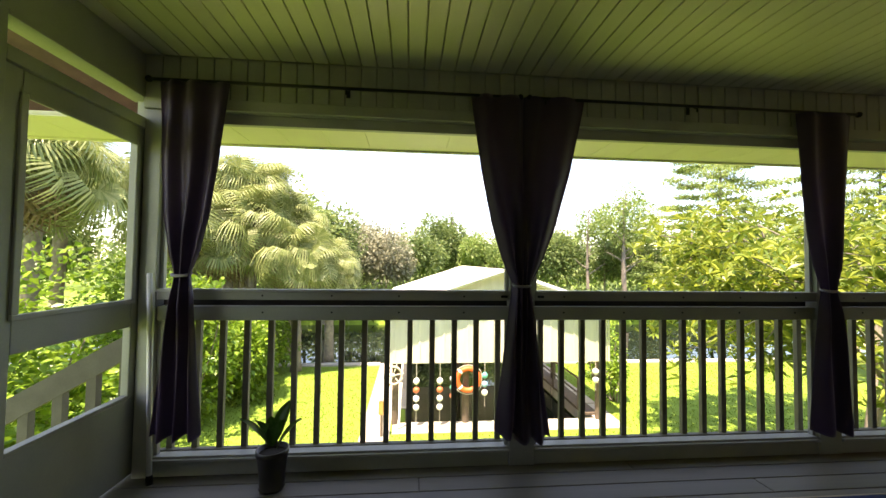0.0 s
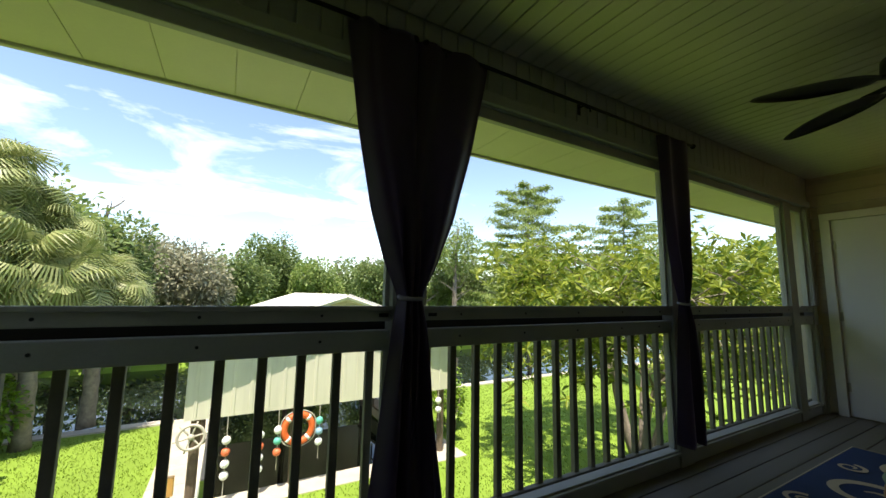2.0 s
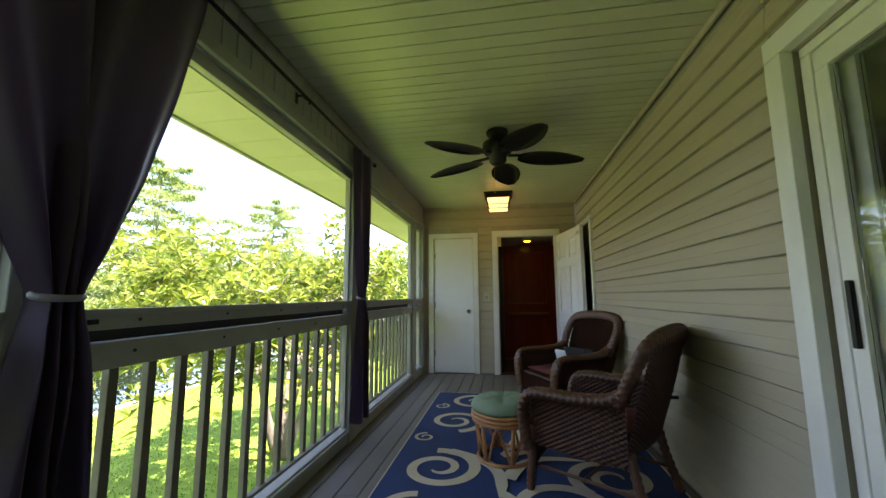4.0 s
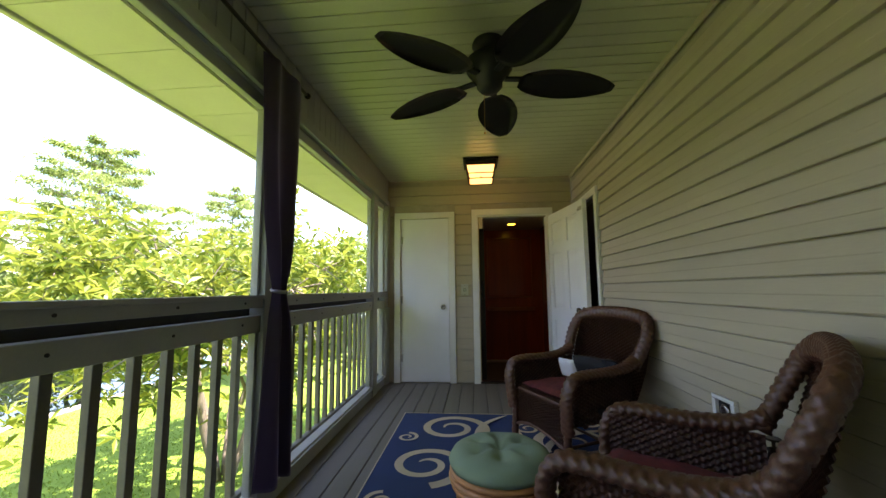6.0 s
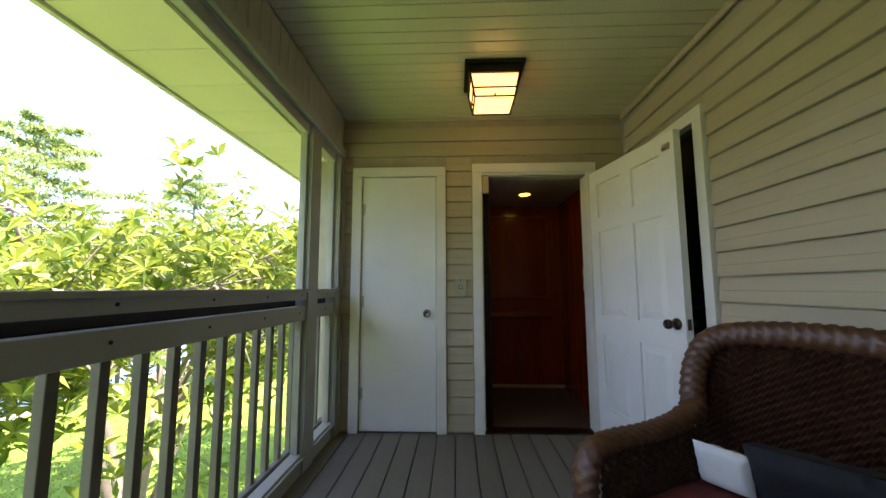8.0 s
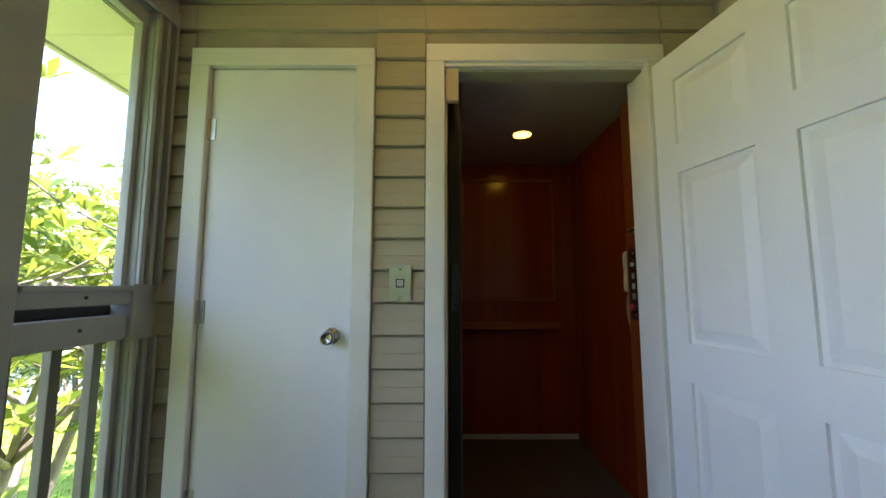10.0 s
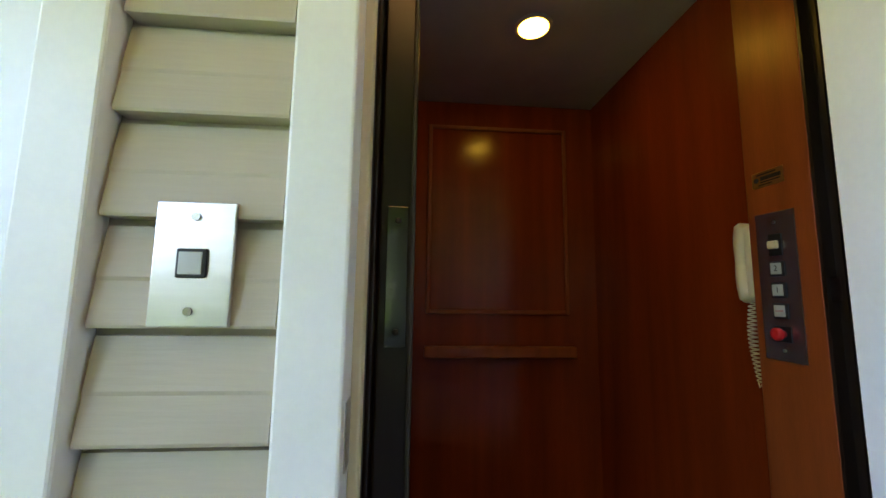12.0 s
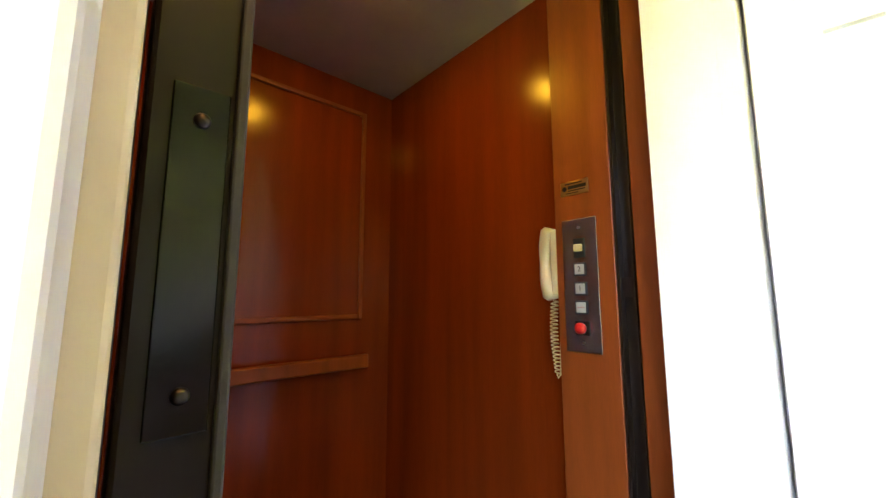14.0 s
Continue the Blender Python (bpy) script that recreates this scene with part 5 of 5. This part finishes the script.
def palm(x, y, h, spread=1.0, fronds=84, lean=0.2):
    t = thing("cabbage_palm", pose(x, y, GZ, 0, 0, rng.uniform(0, 360)), "cabbage palm with green fans and brown dead fans", "palm", "palms by the canal")
    b = B()
    top = Vector((lean * rng.uniform(-1, 1), lean * rng.uniform(-1, 1), h))
    line = [Vector((top.x * (i / 14) ** 2, top.y * (i / 14) ** 2, h * i / 14)) for i in range(15)]
    tube(b, line, [0.17 + 0.02 * (i % 2) + (0.05 if i == 0 else 0) for i in range(15)], n=10)
    part("trunk", b, PALMB, t, smooth=True)
    for k in range(fronds):
        f = k / fronds
        pitch = 80 - 150 * f + rng.normal() * 12
        a = k * 137.5
        r = 0.35 + 0.65 * rng.uniform()
        m = Matrix.Translation(top) @ pose(0, 0, 0, 0, 0, a) @ pose(0, 0, 0, 0, -pitch, 0)
        dead = f > 0.74
        o = new("frond", DEAD if dead else FANS[k % 3])
        o.parent = t
        o.matrix_basis = m @ pose(r * spread * (0.6 if dead else 1), 0, 0, rng.normal() * 35, 25 + rng.normal() * 15, 0) @ Matrix.Scale(spread * rng.uniform(0.85, 1.15), 4)
    b = B()
    for k in range(fronds):
        f = k / fronds
        d = (pose(0, 0, 0, 0, 0, k * 137.5) @ pose(0, 0, 0, 0, -(75 - 135 * f), 0)) @ Vector((1, 0, 0))
        tube(b, (top, top + d * 0.8 * spread), (0.018, 0.009), n=4)
    part("stalk_cluster", b, PALML, t)
    return t


for x, y, h, s in ((-5.6, 15.6, 6.6, 1.25), (-7.2, 15.0, 6.0, 1.3), (-6.4, 13.4, 5.2, 1.2), (-4.8, 14.4, 5.2, 1.2), (-3.3, 14.7, 4.0, 1.25), (-9.0, 11.0, 6.4, 1.25), (-7.4, 8.6, 5.9, 1.2),
                   (-10.5, 13.5, 6.8, 1.3), (-7.6, 6.2, 5.2, 1.2), (-8.8, 15.8, 6.6, 1.3),
                   (-4.2, 16.4, 5.2, 1.2), (-5.5, 14.2, 4.5, 1.2), (-2.4, 16.0, 3.5, 1.15), (-6.3, 16.6, 5.9, 1.2)):
    palm(x, y, h, s * 1.12)


def cloud(n, centre, radii, lumps=9, hollow=0.5):
    """Leaf places and ways in a lumpy crown."""
    c = np.array(centre)
    R = np.array(radii)
    d = rng.normal(size=(lumps, 3))
    d /= np.linalg.norm(d, axis=1)[:, None]
    lc = c + d * R * rng.uniform(0.35, 0.75, (lumps, 1))
    lr = rng.uniform(0.32, 0.55, lumps)
    pick = rng.integers(0, lumps, n)
    u = rng.normal(size=(n, 3))
    u /= np.linalg.norm(u, axis=1)[:, None]
    r = (hollow + (1 - hollow) * rng.uniform(0, 1, n) ** 0.5)[:, None]
    return lc[pick] + u * R * lr[pick][:, None] * r, u + np.array((0, 0, 0.25)) + rng.normal(size=(n, 3)) * 0.6


def bush(name, label, cat, x, y, r, h, n, leaf, material, group=""):
    t = thing(name, pose(x, y, GZ), label, cat, group)
    P, W = cloud(n, (0, 0, h * 0.5), (r, r, h * 0.62), 14)
    P[:, 2] = np.maximum(P[:, 2], 0.05)
    mesh_part("foliage", leaf_mesh("foliage", P, W, leaf, leaf * 0.55, material), t)
    for k in range(6):
        a = k * 1.05
        b = B()
        tube(b, limb_line((0.1 * math.cos(a), 0.1 * math.sin(a), 0), (0.6 * r * math.cos(a), 0.6 * r * math.sin(a), h * 0.7), 0.1), [0.03 - 0.003 * i for i in range(7)], n=5)
        part("stem", b, BARK, t)
    return t


for x, y, r, h in ((-4.6, 9.8, 1.5, 3.0), (-5.8, 7.4, 1.7, 3.3), (-4.2, 12.2, 1.3, 2.4), (-6.4, 11.6, 1.7, 3.4), (-7.6, 4.8, 1.9, 3.6), (-4.9, 5.2, 1.4, 3.2), (-5.2, 2.6, 1.5, 3.2), (-8.0, 1.0, 2.0, 3.6), (-4.4, 14.0, 1.1, 2.0)):
    bush("hedge_shrub", "dense bright green leafy shrub beside the lawn", "shrub", x, y, r, h * 1.2, 6500, 0.16, SHRUB, "shrubs along the lawn")
for x, y, r, h in ((7.4, 13.2, 0.7, 1.8), (6.9, 11.2, 0.45, 1.3), (8.6, 15.0, 0.9, 1.9)):
    bush("small_shrub", "small loose leafy shrub on the lawn", "shrub", x, y, r, h, 700, 0.13, SHRUB, "small lawn shrubs")


def big_tree(name, label, x, y, h, r, material, n=5000, leaf=0.5, crown=0.75, lumps=16, group="far trees"):
    t = thing(name, pose(x, y, GZ), label, "tree", group)
    b = B()
    tube(b, limb_line((0, 0, 0), (0, 0, h * 0.93), 0.15), [h * 0.018 * (1 - 0.13 * i) for i in range(7)], n=8)
    for k in range(12):
        a, f = k * 2.4, 0.35 + 0.05 * k
        tube(b, limb_line((0, 0, h * f), (r * 0.8 * math.cos(a) * (1.1 - f), r * 0.8 * math.sin(a) * (1.1 - f), h * (f + 0.10)), 0.2, 4), [h * 0.006 * (1 - 0.2 * i) for i in range(5)], n=5)
    part("trunk", b, BARK, t)
    P, W = cloud(n, (0, 0, h * (1 - crown / 2)), (r, r, h * crown / 2), lumps, 0.35)
    mesh_part("crown", leaf_mesh("crown", P, W, leaf, leaf * 0.42, material), t)
    return t


def cypress(x, y, h, r, n=9000, leaf=0.32, group="tall trees"):
    """Tiers of flat feathery sprays round a straight trunk."""
    t = thing("bald_cypress", pose(x, y, GZ), "tall feathery cypress with flat tiers of sprays", "tree", group)
    b = B()
    tube(b, limb_line((0, 0, 0), (0, 0, h), 0.1), [h * 0.016 * (1 - 0.15 * i) for i in range(7)], n=8)
    Ps, Ws = [], []
    tiers = 60
    for k in range(tiers):
        f = 0.18 + 0.80 * k / tiers
        a = k * 2.4 + rng.normal() * 0.3
        L = r * 0.92 * (1.04 - f) ** 0.62 * rng.uniform(0.55, 1.2)
        p, q = Vector((0, 0, h * f)), Vector((L * math.cos(a), L * math.sin(a), h * f + 0.10 * L))
        tube(b, limb_line(p, q, 0.12, 4), [0.05 - 0.009 * i for i in range(5)], n=4)
        m = n // tiers
        s = rng.uniform(0.02, 1.0, m)[:, None] ** 0.6
        w = (rng.normal(size=(m, 1)) * 0.26 * L) * (1.15 - s)
        Ps.append(np.array(p) + (np.array(q) - np.array(p)) * s + w * np.array((-math.sin(a), math.cos(a), 0)) + rng.normal(size=(m, 3)) * (0.20, 0.20, 0.09))
        Ws.append(np.array((math.cos(a), math.sin(a), -0.1)) + rng.normal(size=(m, 3)) * 0.6)
    part("trunk", b, BARK, t)
    mesh_part("crown", leaf_mesh("crown", np.vstack(Ps), np.vstack(Ws), leaf, leaf * 0.36, CYPL, 0.3), t)
    return t


cypress(24.0, 26.5, 14.2, 9.0, 30000, 0.25)
cypress(30.5, 21.5, 12.5, 8.0, 20000, 0.25)
for x, y, h, r in ((16.8, 27.0, 10.0, 2.6), (15.2, 29.5, 9.2, 2.2), (19.0, 31.0, 10.5, 2.4)):
    big_tree("slender_pine", "slender tree with bare lower trunk and airy crown", x, y, h, r, PINEL, 1500, 0.30, 0.45, 10, "slender pines")
for x, y, h, r, mm in ((-12, 22, 10.5, 3.6, FARL), (-6.5, 21, 9.6, 3.2, PINEL), (-4.6, 25, 8.6, 2.8, FARL), (-3.8, 31, 8.2, 2.8, FARG), (-1.2, 30, 7.4, 2.6, FARG), (1.2, 33, 7.2, 2.6, FARL), (-7, 29, 8.0, 3.2, FARL), (-10, 31, 8.6, 3.2, PINEL),
                       (3.6, 38, 9.0, 2.0, FARL), (5.2, 39, 9.4, 2.2, FARL), (7.4, 35, 7.2, 2.6, PINEL), (9.6, 37, 7.4, 2.8, FARL), (11.6, 33, 7.2, 2.6, FARL), (13.6, 32, 7.4, 2.6, FARL), (15.8, 35, 7.6, 3.0, FARL), (19.0, 34, 7.4, 3.0, FARL),
                       (23, 34, 8.2, 3.2, FARL), (27, 31, 8.8, 3.4, PINEL), (30, 26, 8.6, 3.4, FARL), (31, 19, 9.2, 3.4, PINEL), (29, 14, 8.4, 3.4, FARL), (27, 9, 8.4, 3.4, PINEL), (30, 4, 9.0, 3.6, FARL),
                       (-16, 18, 9.0, 3.4, FARL), (-18, 12, 9.0, 3.6, PINEL), (-15, 6, 8.6, 3.4, FARL), (-14, 27, 9.6, 3.6, FARL), (18.5, 11.5, 6.2, 2.8, FARL), (17.0, 16.5, 5.8, 2.6, PINEL), (-19, 3, 9.0, 3.8, FARL)):
    big_tree("distant_tree", "leafy woodland tree beyond the canal and lawn", x, y, h, r, mm, 5200, 0.34)
P, W = cloud(30000, (5, 52, GZ + 3.6), (70, 9, 5.0), 160, 0.2)
o = tagged(new("far_woods", leaf_mesh("far_woods", P, W, 0.7, 0.4, FARL)), "continuous line of far woods", "woods", kind="stuff")
P, W = cloud(9000, (6, 28.6, GZ + 0.8), (34, 1.0, 1.5), 80, 0.2)
tagged(new("bank_brush", leaf_mesh("bank_brush", P, W, 0.4, 0.2, FARL)), "low brush along the far bank", "brush", kind="stuff")

# grass blades on the nearer lawn
n = 60000
gx, gy = rng.uniform(-5, 16, n), rng.uniform(4.2, 15.1, n)
keep = ~((gx > -0.30) & (gx < SLIP[1] + 0.52) & (gy > 9.35)) & ~((gx > -0.3) & (gx < 0.42))
P = np.stack([gx, gy, np.full(n, GZ - 0.005)], 1)[keep]
W = np.stack([rng.normal(size=len(P)) * 0.5, rng.normal(size=len(P)) * 0.5, np.ones(len(P))], 1)
tagged(new("lawn_grass", leaf_mesh("lawn_grass", P, W, 0.06, 0.02, BLADE, 0.1)), "short bright grass blades of the lawn", "grass", kind="stuff")

# stair rail outside the screen door
sr = thing("stair_rail", pose(-0.98, 3.10, 0.0), "weathered wooden stair rail sloping down beside the porch", "railing")
b = B()
v = [(0.0, 0, 0.83), (-2.6, 0, -0.68), (-2.6, 0, -0.84), (0.0, 0, 0.67)]
f1 = [b.verts.new((x, y - 0.03, z)) for x, y, z in v]
f2 = [b.verts.new((x, y + 0.03, z)) for x, y, z in v]
b.faces.new(f1)
b.faces.new(f2[::-1])
for i in range(4):
    b.faces.new((f1[i], f1[(i + 1) % 4], f2[(i + 1) % 4], f2[i]))
part("handrail", b, STAIRW, sr)
for k in range(13):
    x = -0.06 - k * 0.20
    z = 0.67 + 0.58 * x
    part("baluster", bx(x - 0.03, x + 0.03, -0.025, 0.025, z - 0.95, z + 0.03), STAIRW, sr)
part("newel", bx(-0.05, 0.05, 0.031, 0.12, -2.75, 0.86, bevel=0.006), STAIRW, sr)
struct("pavement_landing", bx(-1.20, -0.95, 1.9, 3.0, -0.12, -0.03), DECK, "outside stair landing")


# ---- pieces of the walls and the floor ----
def plank_mesh(name, length, axis, material):
    """One lap siding board with its foot proud of its head and a small step in its face."""
    b = B()
    prof = ((0.0, 0.010), (0.025, 0.010), (0.026, 0.014), (0.0185, 0.064), (0.0195, 0.069), (0.010, PITCH), (0.0, PITCH))
    f1 = [b.verts.new((0, d, z)) for d, z in prof]
    f2 = [b.verts.new((length, d, z)) for d, z in prof]
    b.faces.new(f1)
    b.faces.new(f2[::-1])
    k = len(prof)
    for i in range(k):
        b.faces.new((f1[i], f1[(i + 1) % k], f2[(i + 1) % k], f2[i]))
    return mesh_of(name, b, material)


def clad(wall, along, at, runs):
    """Boards from run to run: (a0, a1, z0, z1)."""
    cache = {}
    for a0, a1, z0, z1 in runs:
        k0 = math.ceil((z0 - LOW) / PITCH - 0.3)
        k1 = int((z1 - LOW) / PITCH + 0.25)
        for k in range(k0, k1):
            key = (round(a1 - a0, 4))
            if key not in cache:
                cache[key] = plank_mesh("plank", a1 - a0, along, SIDING)
            o = new("plank", cache[key])
            o.parent = wall
            z = LOW + k * PITCH - (0.008 if along == "x" else 0.0)
            o.matrix_basis = pose(a0, at, z) if along == "x" else pose(at, a0, z, 0, 0, 90)


clad(wall_south, "x", 0.4625, ((-0.80, 0.135, 0, 2.54), (0.14, 2.325, 2.17, 2.54), (2.33, 5.50, 0, 2.54), (5.502, 6.478, 2.16, 2.54)))
clad(wall_east, "y", 6.5145, ((SOUTH, 0.72, 0, 2.54), (0.722, 1.742, 2.16, 2.54), (1.744, 1.952, 0, 2.54), (1.953, 2.736, 2.14, 2.54), (2.738, 2.82, 0, 2.54)))

y, k = SOUTH + 0.004, 0
deck_mesh = mesh_of("board", bx(0, 1, 0, 0.134, -0.030, 0.0, bevel=0.004), DECK)
while y < 2.98:
    cuts = [-0.94, 0.9 + 1.37 * ((k * 37) % 5) / 2, 6.52]
    for a, c in zip(cuts, cuts[1:]):
        o = new("board", deck_mesh)
        o.parent = deck_bed
        o.location, o.scale = (a, y, 0), (c - a - 0.003, 1, 1)
    y += 0.140
    k += 1
x = WEST + 0.003
bead_mesh = mesh_of("bead_board", bx(0, 0.094, 2.806, 2.8245, 2.293, 2.551, bevel=0.004), FRAME)
while x < END - 0.1:
    o = new("bead_board", bead_mesh)
    o.parent = header
    o.location = (x, 0, 0)
    x += 0.10
